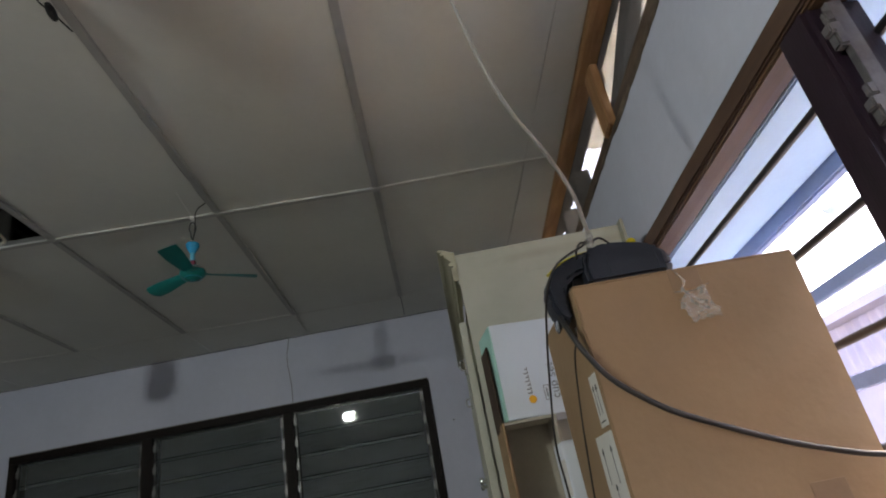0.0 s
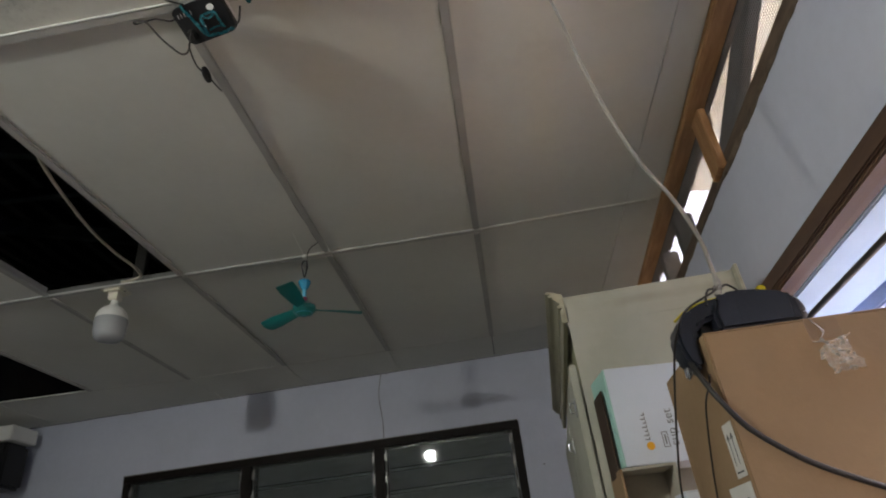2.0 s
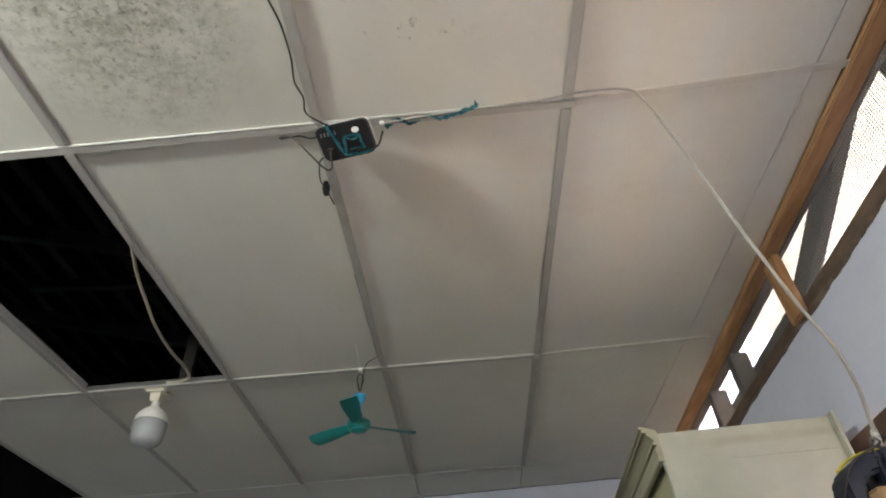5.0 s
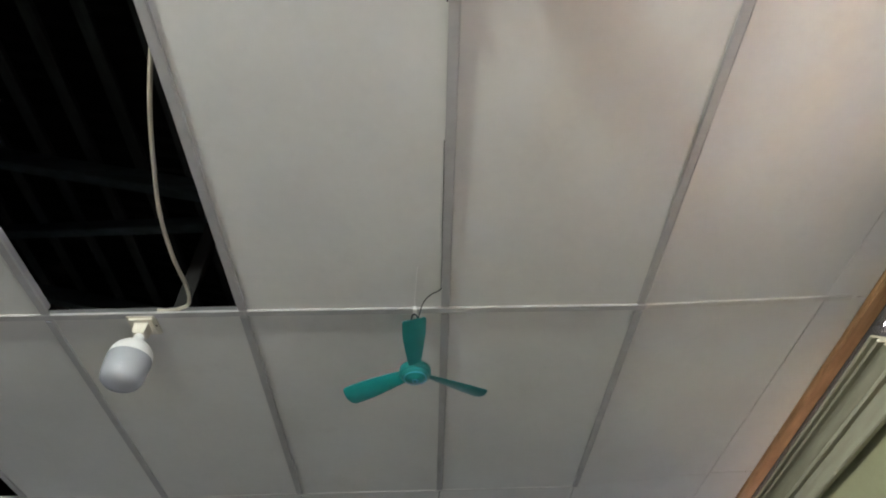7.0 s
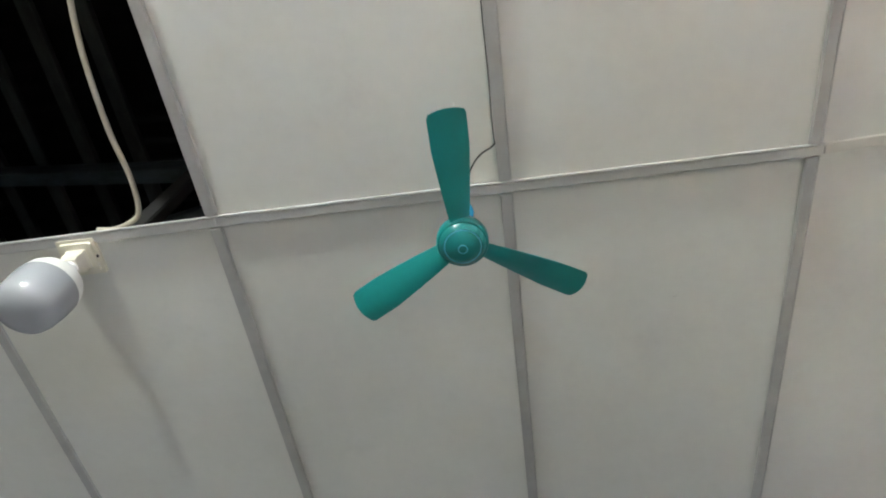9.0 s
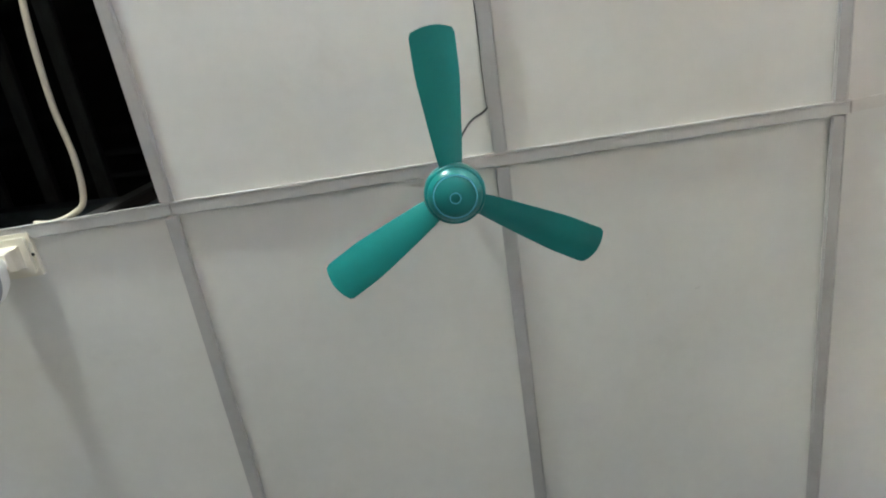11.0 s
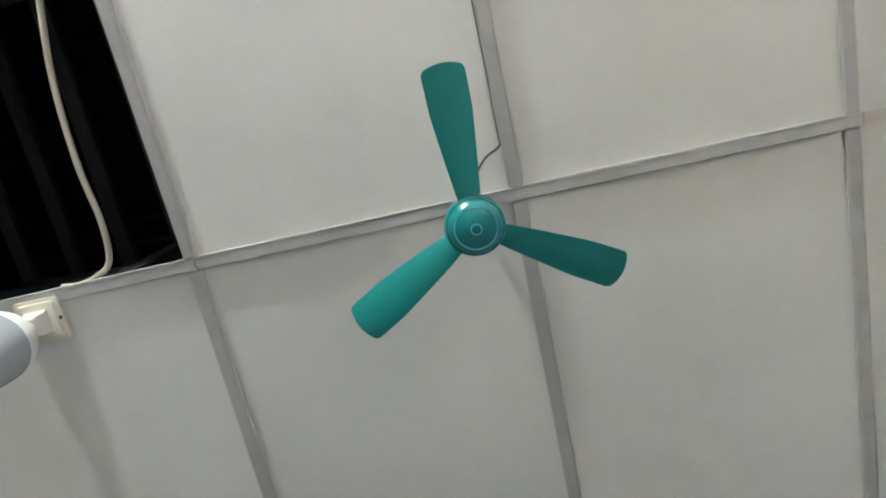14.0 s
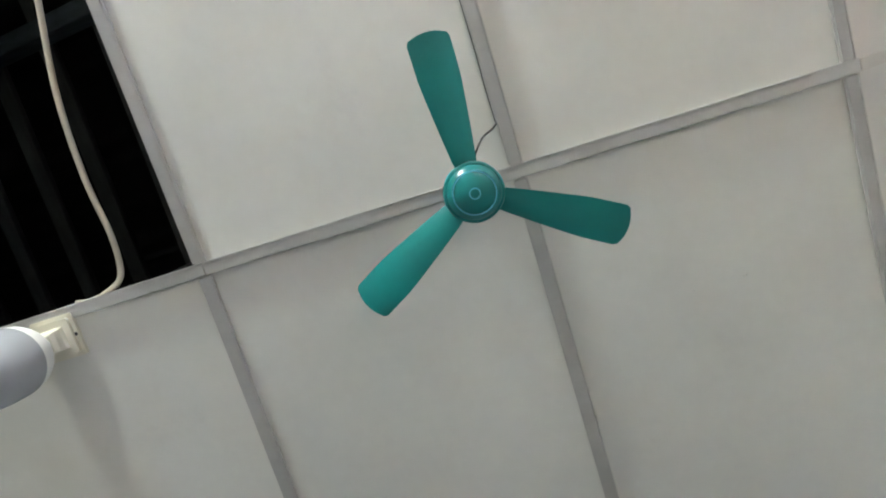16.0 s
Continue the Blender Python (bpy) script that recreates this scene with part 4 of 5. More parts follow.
part("top_wall", box(B(), (-0.050, -0.055, 0.399), (0.054, 0.040, 0.405), 0.001), M_CARD_IN, oc)
part("bottom_wall", box(B(), (-0.050, -0.055, 0.0), (0.054, 0.040, 0.006), 0.001), M_CARD_IN, oc)
part("flap", box(B(), (-0.004, -0.0, 0.395), (0.0, 0.085, 0.575), 0.001, pose(-0.050, -0.030, 0, 0, 0, 4)), M_CARD_DK, oc, "dark brown folded flap")
shelf = carton("carton", (0.80, -0.72, 0.0), (0.895, -0.56, 1.158), "tall brown carton standing beside the wardrobe", "box")

wb = thing("white_box", pose(0.826, -0.70, 1.567, 0, 0, 7), "white printed carton with a mint green side", "box")
bm = B()
box(bm, (0.003, 0.0, 0.0), (0.245, 0.12, 0.209), 0.0015)
part("body", bm, M_WHITECARD, wb)
part("side_panel", box(B(), (0.0, 0.001, 0.001), (0.0035, 0.119, 0.208), 0.0008, segments=1), M_TEALCARD, wb, "mint green side")
logo = part("logo", lathe(B(), [(0, 0.0006), (0.0085, 0.0006), (0.0085, 0)], 24, pose(0.064, 0.0, 0.036, 90)), M_ORANGE, wb, "round orange logo dot")
bm = B()
for k in range(7):
    h = (0.010, 0.010, 0.007, 0.010, 0.007, 0.010, 0.007)[k]
    box(bm, (0.066 - h, -0.0006, 0.048 + k * 0.0085), (0.066, 0.0002, 0.0505 + k * 0.0085))
    box(bm, (0.064, -0.0006, 0.048 + k * 0.0085), (0.0662, 0.0002, 0.0545 + k * 0.0085))
part("brand_mark", bm, M_GREYINK, wb, "grey bars of a brand name")
bm = B()
for a, b, c, d in ((0.092, 0.030, 0.0935, 0.062), (0.1035, 0.030, 0.105, 0.062), (0.092, 0.030, 0.105, 0.0315), (0.092, 0.0605, 0.105, 0.062), (0.097, 0.036, 0.100, 0.056)):
    box(bm, (a, -0.0006, b), (c, 0.0002, d))
part("print", bm, M_GREYINK, wb, "small grey printed frame")
cu = bpy.data.curves.new("words", "FONT")
cu.body, cu.size, cu.extrude = "cup set", 0.027, 0.0002
tmp = bpy.data.objects.new("words", cu)
scene.collection.objects.link(tmp)
bpy.context.view_layer.update()
me = bpy.data.meshes.new_from_object(tmp.evaluated_get(bpy.context.evaluated_depsgraph_get()))
bpy.data.objects.remove(tmp)
bpy.data.curves.remove(cu)
me.materials.append(M_GREYINK)
ob = new("words", me)
ob.parent = wb
ob.matrix_basis = Matrix.Translation((0.125, -0.0004, 0.030)) @ Matrix.Rotation(radians(90), 4, "X") @ Matrix.Rotation(radians(90), 4, "Z")
tagged(ob, "grey printed words")

# lower white carton behind the large one's flank
lw = carton("carton", (0.905, -0.796, 1.318), (1.05, -0.705, 1.50), "white carton with paper labels beside the brown one", "box", M_WHITECARD)
for y0, z0, z1 in ((-0.043, 0.085, 0.150), (-0.012, 0.02, 0.080)):
    part("label", box(B(), (-0.0741, y0, z0), (-0.0723, y0 + 0.05, z1), 0.0003, segments=1), M_PAPER, lw, "small paper label")

# ---------------- tool case on the carton ----------------
case = thing("tool_case", pose(0, 0, 0), "slate-blue plastic tool case with yellow trim", "tool case")
STAND = pose(0, 0, 0, 90)
part("shell", solid(B(), [(0.962, 1.7035), (0.958, 1.735), (0.968, 1.762), (0.985, 1.771), (1.01, 1.773), (1.05, 1.768), (1.082, 1.759), (1.094, 1.750), (1.096, 1.7035)], 1.004, 1.076, STAND, 0.007), M_NAVY, case, smooth=True)
for x in (1.0, 1.082):
    part("rib", box(B(), (x - 0.0015, -1.0768, 1.712), (x + 0.0015, -1.074, 1.752), 0.0008), M_NAVY, case)
part("wing", solid(B(), [(0.985, 1.768), (0.955, 1.764), (0.925, 1.752), (0.902, 1.735), (0.893, 1.717), (0.893, 1.690), (0.900, 1.664), (0.912, 1.650), (0.924, 1.655), (0.9225, 1.680), (0.924, 1.706), (0.935, 1.722), (0.952, 1.730), (0.970, 1.732)], 1.012, 1.066, STAND, 0.006), M_NAVY, case, "curved wing hanging over the carton's edge", smooth=True)
part("foot", box(B(), (0.935, -1.045, 1.7035), (0.966, -1.010, 1.735), 0.006), M_BLACK, case)
part("rim", tube(B(), [(1.0, -1.030, 1.7775), (0.985, -1.036, 1.775), (0.955, -1.040, 1.769), (0.925, -1.042, 1.757), (0.904, -1.042, 1.742)], 0.0036, 8, 4, 0.6), M_YELLOW, case, "yellow plastic rim")
part("latch", box(B(), (1.058, -1.040, 1.760), (1.072, -1.024, 1.788), 0.003), M_YELLOW, case, "yellow latch")
part("end_loop", tube(B(), [(1.088, -1.05, 1.750), (1.100, -1.05, 1.747), (1.106, -1.05, 1.736), (1.106, -1.05, 1.720), (1.097, -1.05, 1.712)], 0.0042, 10, 6, 1.8), M_ALU_OLD, case, "curled grey end strap")
part("buckle", box(B(), (0.894, -1.056, 1.640), (0.902, -1.040, 1.660), 0.003), M_CHROME, case, "small metal buckle")
plug = thing("cable_joint", pose(0.984, -1.055, 1.776), "white cable joint wrapped in clear tape", "cable joint")
part("joint", tube(B(), [(0, 0, -0.003), (0.004, 0.0, 0.012), (0.007, 0.003, 0.026)], 0.0062, 10, 4), M_CABLE_W, plug, smooth=True)
part("wrap", lathe(B(), [(0.0068, 0), (0.0085, 0.004), (0.0075, 0.009), (0.0066, 0.011)], 14, pose(0.002, 0, 0.004)), M_TAPE_CL, plug)

# ---------------- cords ----------------
def cord(name, points, radius, mat, label, category="cable", sides=10, per=8, flat=1.0, taper=1.0):
    base = Vector(points[0])
    ob = thing(name, Matrix.Translation(base), label, category)
    part("cord", tube(B(), [Vector(p) - base for p in points], radius, sides, per, flat, taper), mat, ob, smooth=True)
    return ob


cord("power_cord", [(0.905, -1.045, 1.675), (0.904, -1.080, 1.635), (0.914, -1.10, 1.592), (0.940, -1.103, 1.547), (0.980, -1.103, 1.510), (1.022, -1.101, 1.482), (1.09, -1.100, 1.448), (1.165, -1.100, 1.415), (1.25, -1.105, 1.385), (1.33, -1.14, 1.36), (1.345, -1.30, 1.30)], 0.0043, M_BLACKCORD, "thick black power cord across the carton")
cord("thin_cable", [(0.985, -1.052, 1.792), (0.962, -1.091, 1.766), (0.915, -1.081, 1.745), (0.892, -1.060, 1.707), (0.886, -0.998, 1.648), (0.884, -0.920, 1.568), (0.884, -0.853, 1.488), (0.888, -0.841, 1.400), (0.889, -0.841, 1.200)], 0.0019, M_BLACKCORD, "thin black cable hanging from the tool case")
cord("thin_cable", [(0.99, -1.05, 1.785), (0.968, -1.065, 1.782), (0.952, -1.085, 1.762), (0.946, -1.09, 1.745)], 0.002, M_BLACKCORD, "thin black cable end looping over the tool case")
cord("thin_cable", [(0.994, -1.045, 1.79), (1.015, -1.03, 1.80), (1.035, -1.02, 1.785), (1.04, -1.01, 1.76)], 0.002, M_BLACKCORD, "thin black cable end looping behind the tool case")
cord("thin_cable", [(0.912, -1.098, 1.63), (0.917, -1.068, 1.622), (0.918, -1.016, 1.598), (0.918, -0.957, 1.516), (0.918, -0.919, 1.438), (0.917, -0.903, 1.392), (0.915, -0.90, 1.33), (0.890, -0.89, 1.25)], 0.0015, M_BLACKCORD, "thin black cable along the carton's flank")
cord("white_cable", [(0.160, -1.189, 2.587), (0.25, -1.198, 2.589), (0.40, -1.208, 2.590), (0.533, -1.214, 2.591), (0.63, -1.227, 2.592), (0.735, -1.226, 2.590), (0.775, -1.210, 2.565), (0.800, -1.200, 2.47), (0.817, -1.207, 2.333), (0.828, -1.220, 2.187), (0.847, -1.223, 2.058), (0.877, -1.205, 1.968), (0.925, -1.165, 1.905), (0.965, -1.110, 1.858), (0.984, -1.068, 1.815), (0.990, -1.054, 1.795)], 0.0025, M_CABLE_W, "white cable along the tee bar, hanging down to the tool case", taper=1.5)

# ---------------- black and white device on the ceiling ----------------
def ribbon_strip(bm, points, width, seed, twist=0.0, lift=0.0012, per=9):
    """A thin crinkled flat strip through points, turning about its own line."""
    line = smooth_line(points, per)
    r = random.Random(seed)
    t = bmesh.new()
    rows = []
    for i, q in enumerate(line):
        d = (line[min(i + 1, len(line) - 1)] - line[max(i - 1, 0)]).normalized()
        side = d.cross(Vector((0, 0, 1)))
        if side.length < 0.1:
            side = Vector((1, 0, 0))
        side = Matrix.Rotation(twist * i / len(line) + r.uniform(-0.35, 0.35), 3, d) @ side.normalized()
        nrm = side.cross(d).normalized()
        w = width * r.uniform(0.75, 1.05)
        rows.append([t.verts.new(q + side * (w * s) + nrm * (r.uniform(-lift, lift) + (lift if abs(s) < 0.3 else 0))) for s in (-0.5, -0.17, 0.17, 0.5)])
    for a, b in zip(rows, rows[1:]):
        for k in range(3):
            t.faces.new((a[k], a[k + 1], b[k + 1], b[k]))
    r = bmesh.ops.solidify(t, geom=t.faces[:], thickness=0.00035)
    add(bm, t)
    return bm


TIED = Matrix.Translation((0.0653, -1.180, 2.547)) @ Matrix.Rotation(0.5007, 4, Vector((-0.379, 0.199, -0.259))) @ Matrix.Diagonal((1.083, 0.80, 1, 1))  # one side droops
dev = thing("set_top_box", TIED, "black and white square device tied under the ceiling", "device")
part("cover", solid(B(), rounded(0.127, 0.108, 0.018), 0.0105, 0.0195, bevel=0.003), M_WHITEPL, dev, "white upper cover", smooth=True)
part("bottom_plate", solid(B(), rounded(0.126, 0.107, 0.0175), -0.003, 0.0115, bevel=0.0020), M_BLACK, dev, "black bottom plate", smooth=True)
for k in range(5):
    part("vent_slot", box(B(), (-0.052 + k * 0.0085, -0.036, -0.0042), (-0.0495 + k * 0.0085, -0.024, -0.0024), 0.0005, segments=1), M_GREYINK, dev)
part("sticker", lathe(B(), [(0, -0.0042), (0.0085, -0.0042), (0.0085, -0.002)], 24, pose(0.032, -0.026, 0)), M_WHITEPL, dev, "round white sticker")
part("plug", box(B(), (-0.047, 0.010, -0.014), (-0.032, 0.040, -0.002), 0.003), M_BLACKCORD, dev, "black plug")
bm = B()
ribbon_strip(bm, [(-0.030, -0.058, 0.004), (-0.028, -0.050, -0.006), (-0.018, -0.005, -0.007), (-0.008, 0.037, -0.006), (0.010, 0.043, -0.007), (0.035, 0.046, -0.006), (0.058, 0.044, -0.003)], 0.010, 1)
ribbon_strip(bm, [(-0.004, 0.034, -0.008), (0.001, 0.010, -0.012), (0.004, -0.012, -0.010), (0.020, -0.015, -0.010), (0.038, -0.012, -0.010), (0.041, 0.010, -0.012), (0.040, 0.034, -0.009)], 0.0085, 2)
ribbon_strip(bm, [(0.006, 0.028, -0.010), (0.022, 0.024, -0.013), (0.036, 0.026, -0.011)], 0.006, 3)
ribbon_strip(bm, [(0.010, -0.010, -0.012), (0.024, -0.004, -0.016), (0.036, -0.008, -0.013)], 0.008, 4)
part("ribbon", bm, M_TEALTAPE, dev, "shiny teal ribbon tied round it")
part("tie", tube(B(), [(0.056, 0.044, -0.003), (0.070, 0.036, 0.004), (0.080, 0.016, 0.010), (0.086, 0.002, 0.014)], 0.0026, 8, 5, 0.6), M_BLACKCORD, dev, "dark end of the tie")
pts = []
for k in range(15):
    f = k / 14
    a = 2 * math.pi * 2.1 * f
    pts.append((0.160 + 0.155 * f, -1.186 - 0.010 * f + 0.0065 * math.cos(a), 2.586 + 0.006 * math.sin(a)))
pts += [(0.330, -1.203, 2.580), (0.352, -1.214, 2.578), (0.366, -1.218, 2.577), (0.378, -1.229, 2.572), (0.382, -1.242, 2.570)]
base = Vector(pts[0])
ob = thing("ribbon", Matrix.Translation(base), "teal ribbon wound round the white cable", "ribbon")
bm = ribbon_strip(B(), [Vector(p) - base for p in pts], 0.0175, 7, 2.0, 0.0022, 4)
ribbon_strip(bm, [Vector(p) - base for p in ((0.300, -1.196, 2.580), (0.325, -1.206, 2.576), (0.350, -1.211, 2.574), (0.374, -1.222, 2.570))], 0.009, 8, 1.0)
part("band", bm, M_TEALTAPE, ob)
end = thing("cable_plug", pose(0.148, -1.191, 2.586), "small white connector on the cable's end", "plug")
part("body", tube(B(), [(0, 0, 0), (0.004, 0, 0), (0.011, 0.0005, 0)], 0.0048, 10, 2), M_WHITEPL, end, smooth=True)
cord("data_cable", [(0.030, -1.208, 2.572), (0.016, -1.226, 2.562), (-0.002, -1.259, 2.545), (-0.009, -1.278, 2.543), (-0.010, -1.294, 2.567), (-0.024, -1.318, 2.586), (-0.025, -1.335, 2.5945), (-0.020, -1.38, 2.597), (-0.022, -1.46, 2.596), (-0.036, -1.545, 2.590), (-0.034, -1.61, 2.584), (-0.037, -1.66, 2.580)], 0.0021, M_BLACKCORD, "thin black cable pinned along the tee bar")
cord("data_cable", [(0.002, -1.178, 2.574), (-0.022, -1.168, 2.580), (-0.042, -1.176, 2.580), (-0.045, -1.194, 2.560), (-0.066, -1.198, 2.552), (-0.085, -1.196, 2.552), (-0.082, -1.206, 2.546), (-0.050, -1.212, 2.530), (-0.008, -1.214, 2.470), (0.014, -1.202, 2.447), (0.031, -1.188, 2.438), (0.038, -1.178, 2.458), (0.030, -1.166, 2.515), (0.026, -1.152, 2.556)], 0.0021, M_BLACKCORD, "thin black cable looped beside the device")


def inline_switch(points, at, angle, label):
    ob = thing("inline_switch", pose(*at, 0, 0, angle), label, "switch")
    prof = [(0, -0.026), (0.006, -0.024), (0.0095, -0.012), (0.0105, 0), (0.0095, 0.012), (0.006, 0.024), (0, 0.026)]
    part("body", lathe(B(), prof, 18, pose(0, 0, 0, 90) @ Matrix.Diagonal((1, 0.75, 1, 1))), M_BLACK, ob, smooth=True)
    part("button", box(B(), (-0.004, -0.007, -0.0095), (0.004, 0.007, -0.006), 0.001), M_BLACKCORD, ob)
    inv = ob.matrix_world.inverted()
    part("cord", tube(B(), [inv @ Vector(p) for p in points], 0.002, 8, 6), M_BLACKCORD, ob, smooth=True)


inline_switch([(-0.004, -1.11, 2.573), (-0.018, -1.09, 2.578), (-0.030, -1.03, 2.582), (-0.022, -0.996, 2.585), (-0.018, -0.96, 2.588), (-0.015, -0.925, 2.594)], (-0.022, -0.994, 2.585), 12, "black inline switch on a short hanging cable")
inline_switch([(-0.037, -1.66, 2.578), (-0.034, -1.70, 2.577), (-0.030, -1.76, 2.585), (-0.02, -1.85, 2.593), (-0.015, -2.2, 2.596), (-0.013, -2.39, 2.597)], (-0.036, -1.668, 2.577), 4, "black inline switch on the cable by the tee bar")

# ---------------- small ceiling fan ----------------
FX, FY = -0.092, -0.009
fan = thing("ceiling_fan", pose(FX, FY, ZC - 0.006), "small teal plastic ceiling fan hanging from a hook", "fan")
bm = box(B(), (-0.006, -0.014, -0.016), (0.006, 0.014, 0.0), 0.002)
tube(bm, [(0, 0.002, -0.012), (0.004, 0.003, -0.022), (0, 0.003, -0.028), (-0.004, 0.002, -0.022)], 0.0022, 8, 5)
part("hook", bm, M_WHITEPL, fan, "white hook clipped to the tee bar", smooth=True)
ring = [(0.010 * math.cos(a) * (1.15 if math.sin(a) > 0 else 0.8), 0.003 * math.sin(2 * a), -0.058 + 0.036 * math.sin(a)) for a in (radians(q) for q in range(90, 451, 20))]
bm = tube(B(), ring, 0.0028, 10, 4)
part("carabiner", bm, M_BLACK, fan, "black carabiner", smooth=True)
part("hanger", tube(B(), [(0, 0, -0.088), (0.001, 0, -0.100), (0, 0, -0.118)], 0.0020, 8, 4), M_CHROME, fan)
part("canopy", lathe(B(), [(0, -0.108), (0.006, -0.108), (0.022, -0.112), (0.0245, -0.118), (0.023, -0.126), (0.015, -0.142), (0.012, -0.146), (0.0105, -0.152), (0, -0.152)], 32), M_CUP, fan, "blue translucent cup", smooth=True)
part("downrod", lathe(B(), [(0, -0.150), (0.0085, -0.150), (0.0085, -0.186), (0, -0.186)], 20), M_ROD, fan, "light blue plastic rod", smooth=True)
part("collar", lathe(B(), [(0, -0.184), (0.011, -0.184), (0.012, -0.198), (0.010, -0.206), (0, -0.206)], 20), M_MAROON, fan, "maroon collar", smooth=True)
housing = part("motor_housing", lathe(B(), [(0, -0.204), (0.018, -0.205), (0.032, -0.211), (0.041, -0.219), (0.0440, -0.226), (0.0440, -0.236), (0.0425, -0.241), (0.0405, -0.2425), (0.039, -0.2425), (0.0375, -0.246), (0.0315, -0.2515), (0.0305, -0.2505), (0.0295, -0.2515), (0.020, -0.2575), (0.0085, -0.2605), (0.0075, -0.2595), (0.0065, -0.2607), (0, -0.2612)], 56), M_FAN, fan, smooth=True)
part("ring", lathe(B(), [(0.0405, -0.2180), (0.0432, -0.2205), (0.0438, -0.2240), (0.0415, -0.2215)], 48), M_CHROME, housing, "thin pale metal ring", smooth=True)
part("ring", lathe(B(), [(0.0306, -0.2508), (0.0312, -0.2522), (0.0298, -0.2526), (0.0294, -0.2514)], 48), M_ROD, housing, "fine raised ring", smooth=True)
part("ring", lathe(B(), [(0.0078, -0.2600), (0.0082, -0.2612), (0.0068, -0.2616), (0.0066, -0.2604)], 32), M_ROD, housing, "fine raised ring", smooth=True)


def blade_mesh():
    """A moulded blade along x: narrow neck, broad rounded tip, pitched and slightly dished."""
    t = B()
    top, bot = [], []
    n, w = 16, 7
    for i in range(n + 1):
        f = i / n
        x = 0.036 + 0.190 * f
        half = 0.017 + 0.0145 * min(1, f * 1.5) ** 0.8
        if f > 0.93:
            half *= 1 - 0.10 * ((f - 0.93) / 0.07) ** 2
        tilt = radians(24 - 10 * f)
        ra, rb = [], []
        for k in range(w + 1):
            s = 2 * k / w - 1
            y = half * s
            z = -0.004 * (1 - s * s)
            yy, zz = y * math.cos(tilt) - z * math.sin(tilt), y * math.sin(tilt) + z * math.cos(tilt)
            xx = x - (0.006 * s * s if i == n else 0)
            ra.append(t.verts.new((xx, yy, zz + 0.0009)))
            rb.append(t.verts.new((xx, yy, zz - 0.0009)))
        top.append(ra)
        bot.append(rb)
    for i in range(n):
        for k in range(w):
            t.faces.new((top[i][k], top[i + 1][k], top[i + 1][k + 1], top[i][k + 1]))
            t.faces.new((bot[i][k], bot[i][k + 1], bot[i + 1][k + 1], bot[i + 1][k]))
        t.faces.new((top[i][0], bot[i][0], bot[i + 1][0], top[i + 1][0]))
        t.faces.new((top[i][w], top[i + 1][w], bot[i + 1][w], bot[i][w]))
    for k in range(w):
        t.faces.new((top[0][k], top[0][k + 1], bot[0][k + 1], bot[0][k]))
        t.faces.new((top[n][k], bot[n][k], bot[n][k + 1], top[n][k + 1]))
    bmesh.ops.recalc_face_normals(t, faces=t.faces[:])
    return t


first = None
for a in (-90, 150, 30):
    if first is None:
        first = part("blade", blade_mesh(), M_BLADE, fan, "teal plastic blade", smooth=True)
        ob = first
    else:
        ob = new("blade", first.data)
        ob.parent = fan
        tagged(ob, "teal plastic blade")
    ob.matrix_basis = pose(0, 0, -0.231, 0, 0, a)
    ob = part("blade_iron", box(B(), (0.030, -0.012, -0.003), (0.052, 0.012, 0.002), 0.0015, pose(0, 0, -0.231, 0, 0, a) @ pose(0, 0, 0, 22)), M_FAN, fan)
cord("fan_wire", [(-0.090, -0.004, 2.505), (-0.085, -0.010, 2.535), (-0.078, -0.022, 2.562), (-0.066, -0.050, 2.582), (-0.045, -0.075, 2.589), (-0.022, -0.086, 2.594), (-0.010, -0.095, 2.599)], 0.0019, M_BLACKCORD, "thin black fan wire running to the tee bar")
cord("fan_wire", [(-0.014, -0.095, 2.5975), (-0.0145, -0.16, 2.5965), (-0.0135, -0.22, 2.598), (-0.0145, -0.33, 2.5965), (-0.0135, -0.45, 2.598), (-0.0145, -0.6, 2.5975)], 0.0010, M_BLACKCORD, "thin black wire tucked beside the tee bar")

cord("white_string", [(-0.083, -0.180, 2.5985), (-0.087, -0.12, 2.5975), (-0.092, -0.05, 2.5965), (-0.093, -0.012, 2.590)], 0.0012, M_WHITEPL, "short white string tied to the fan hook", "string")

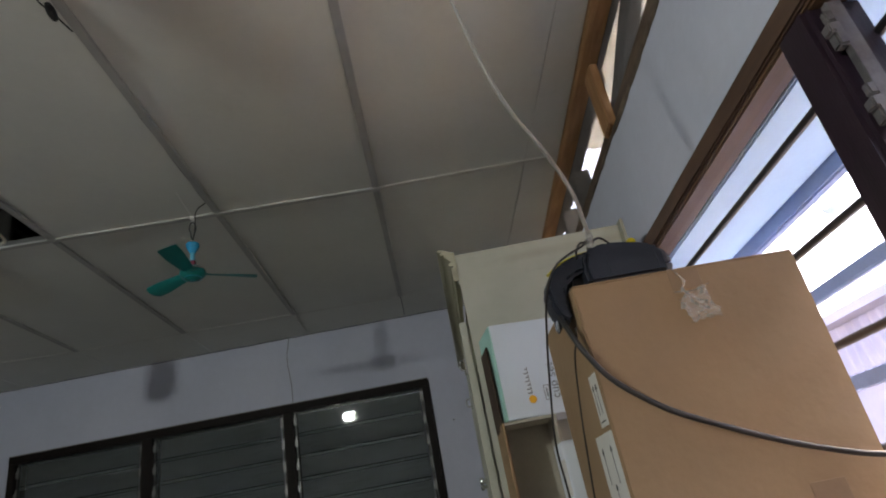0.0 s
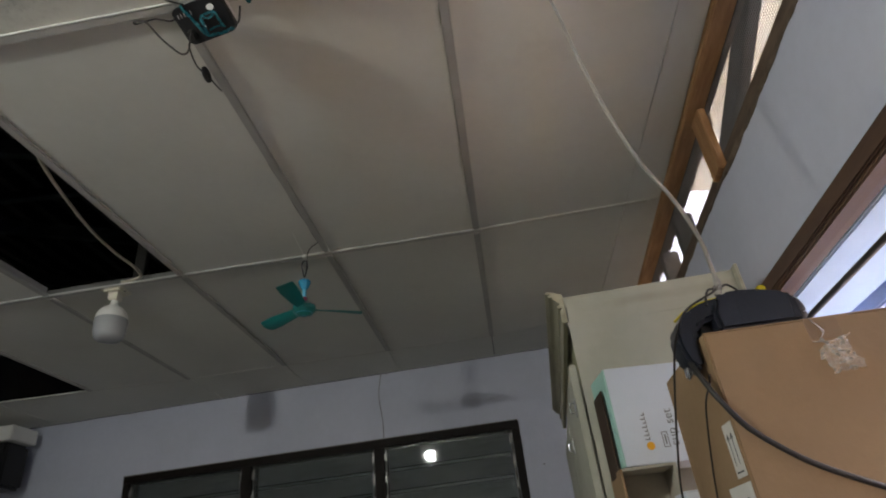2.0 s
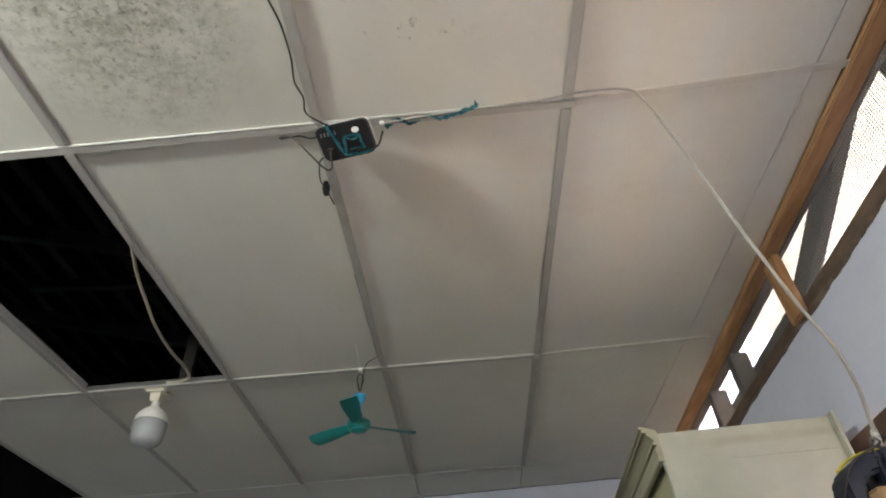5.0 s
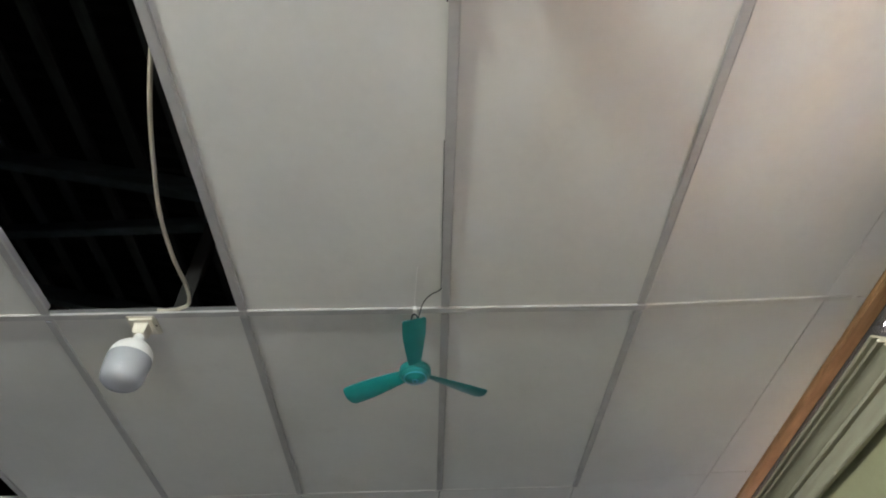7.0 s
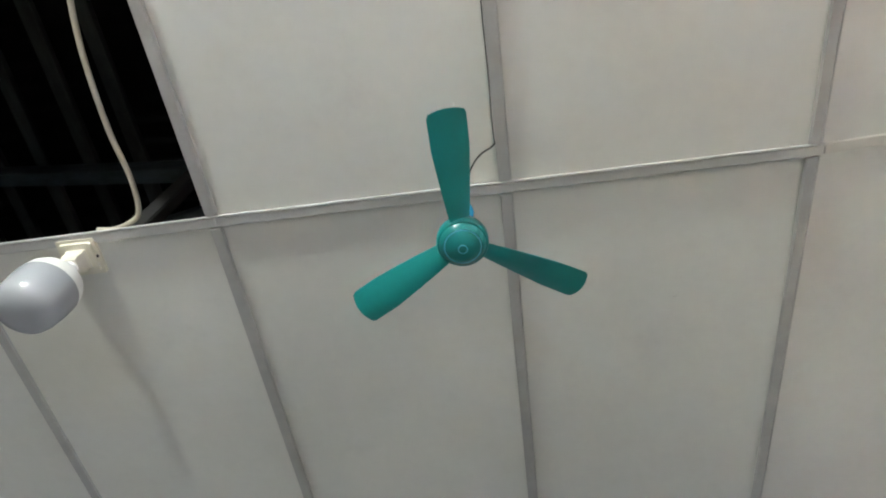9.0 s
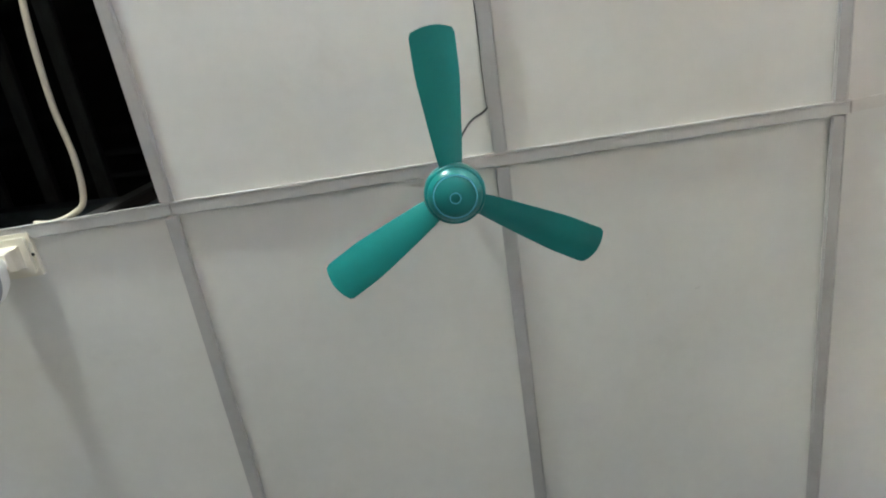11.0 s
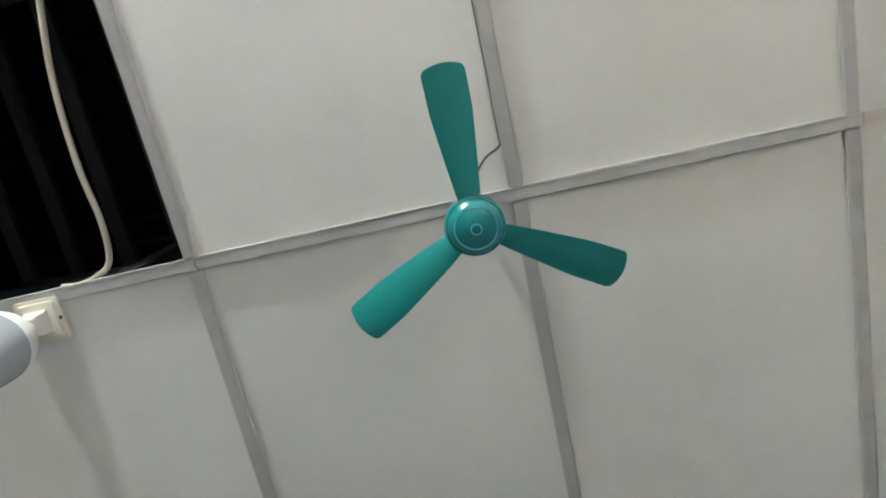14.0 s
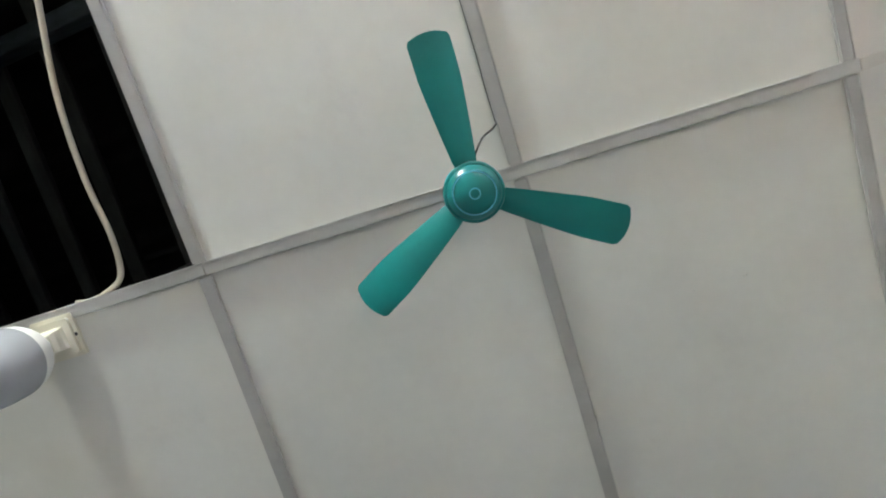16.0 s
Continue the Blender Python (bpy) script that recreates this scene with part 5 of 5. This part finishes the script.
# ---------------- lamps ----------------
def bulb(x, y, lit, drop=0.0):
    name = "lamp_bulb"
    ob = thing(name, pose(x, y, ZC - drop), "large LED bulb in a square cream holder, " + ("switched on" if lit else "switched off"), "lamp", "ceiling bulbs")
    base = part("holder", solid(B(), rounded(0.084, 0.084, 0.004), -0.010, -0.001, bevel=0.002), M_CREAMPL, ob, "square cream holder")
    if drop:
        part("mounting_block", box(B(), (-0.045, -0.045, -0.001), (0.045, 0.045, drop - 0.001), 0.003), M_CREAMPL, ob, "thick mounting block")
    bm = B()
    solid(bm, rounded(0.070, 0.070, 0.006), -0.017, -0.009, bevel=0.003)
    t = B()
    sec = [(0.031, -0.016), (0.027, -0.024), (0.027, -0.040), (0.022, -0.050)]
    lathe(t, [(0, -0.014)] + sec + [(0, -0.050)], 4, pose(0, 0, 0, 0, 0, 45))
    add(bm, t)
    part("socket", bm, M_CREAMPL, ob, "stepped cream socket")
    part("screw", lathe(B(), [(0, -0.0195), (0.0035, -0.019), (0.0035, -0.016)], 12, pose(0.037, 0.0, 0.0075)), M_BLACK, base, "dark screw")
    part("neck", lathe(B(), [(0, -0.046), (0.0135, -0.046), (0.0142, -0.062), (0.0165, -0.070), (0.025, -0.077), (0.040, -0.088), (0.0515, -0.101), (0.0575, -0.114), (0.0600, -0.128), (0.0604, -0.134), (0, -0.134)], 48), M_WHITEPL, ob, "white bulb neck", smooth=True)
    part("diffuser", lathe(B(), [(0.0585, -0.1335), (0.0612, -0.1350), (0.0618, -0.145), (0.0608, -0.172), (0.0582, -0.196), (0.0535, -0.211), (0.0445, -0.220), (0.025, -0.2255), (0, -0.227)], 48), M_LIT if lit else M_DIFFUSER, ob, "frosted diffuser", smooth=True)
    return ob


bulb(-0.911, 0.043, False)
bulb(-0.90, -2.43, True, 0.02)
cord("beige_cable", [(-0.56, -1.0, 2.70), (-0.615, -0.88, 2.652), (-0.645, -0.80, 2.632), (-0.688, -0.656, 2.622), (-0.720, -0.52, 2.620), (-0.750, -0.37, 2.618), (-0.757, -0.22, 2.612), (-0.750, -0.11, 2.609), (-0.760, -0.038, 2.6075), (-0.79, -0.015, 2.606), (-0.83, -0.006, 2.606), (-0.86, -0.010, 2.605)], 0.0055, M_CABLE_B, "beige cable drooping across the ceiling hole to the bulb")

# ---------------- shelf thing by the far corner ----------------
spk = thing("wall_speaker", pose(-2.46, 1.40, 2.18), "white wall shelf box with a black speaker under it", "speaker")
part("shelf", box(B(), (-0.30, -0.02, 0.27), (0.06, 0.20, 0.36), 0.006), M_WHITEPL, spk, "white box")
part("speaker", box(B(), (-0.28, 0.0, 0.0), (0.03, 0.20, 0.268), 0.02), M_BLACK, spk, "black rounded body")
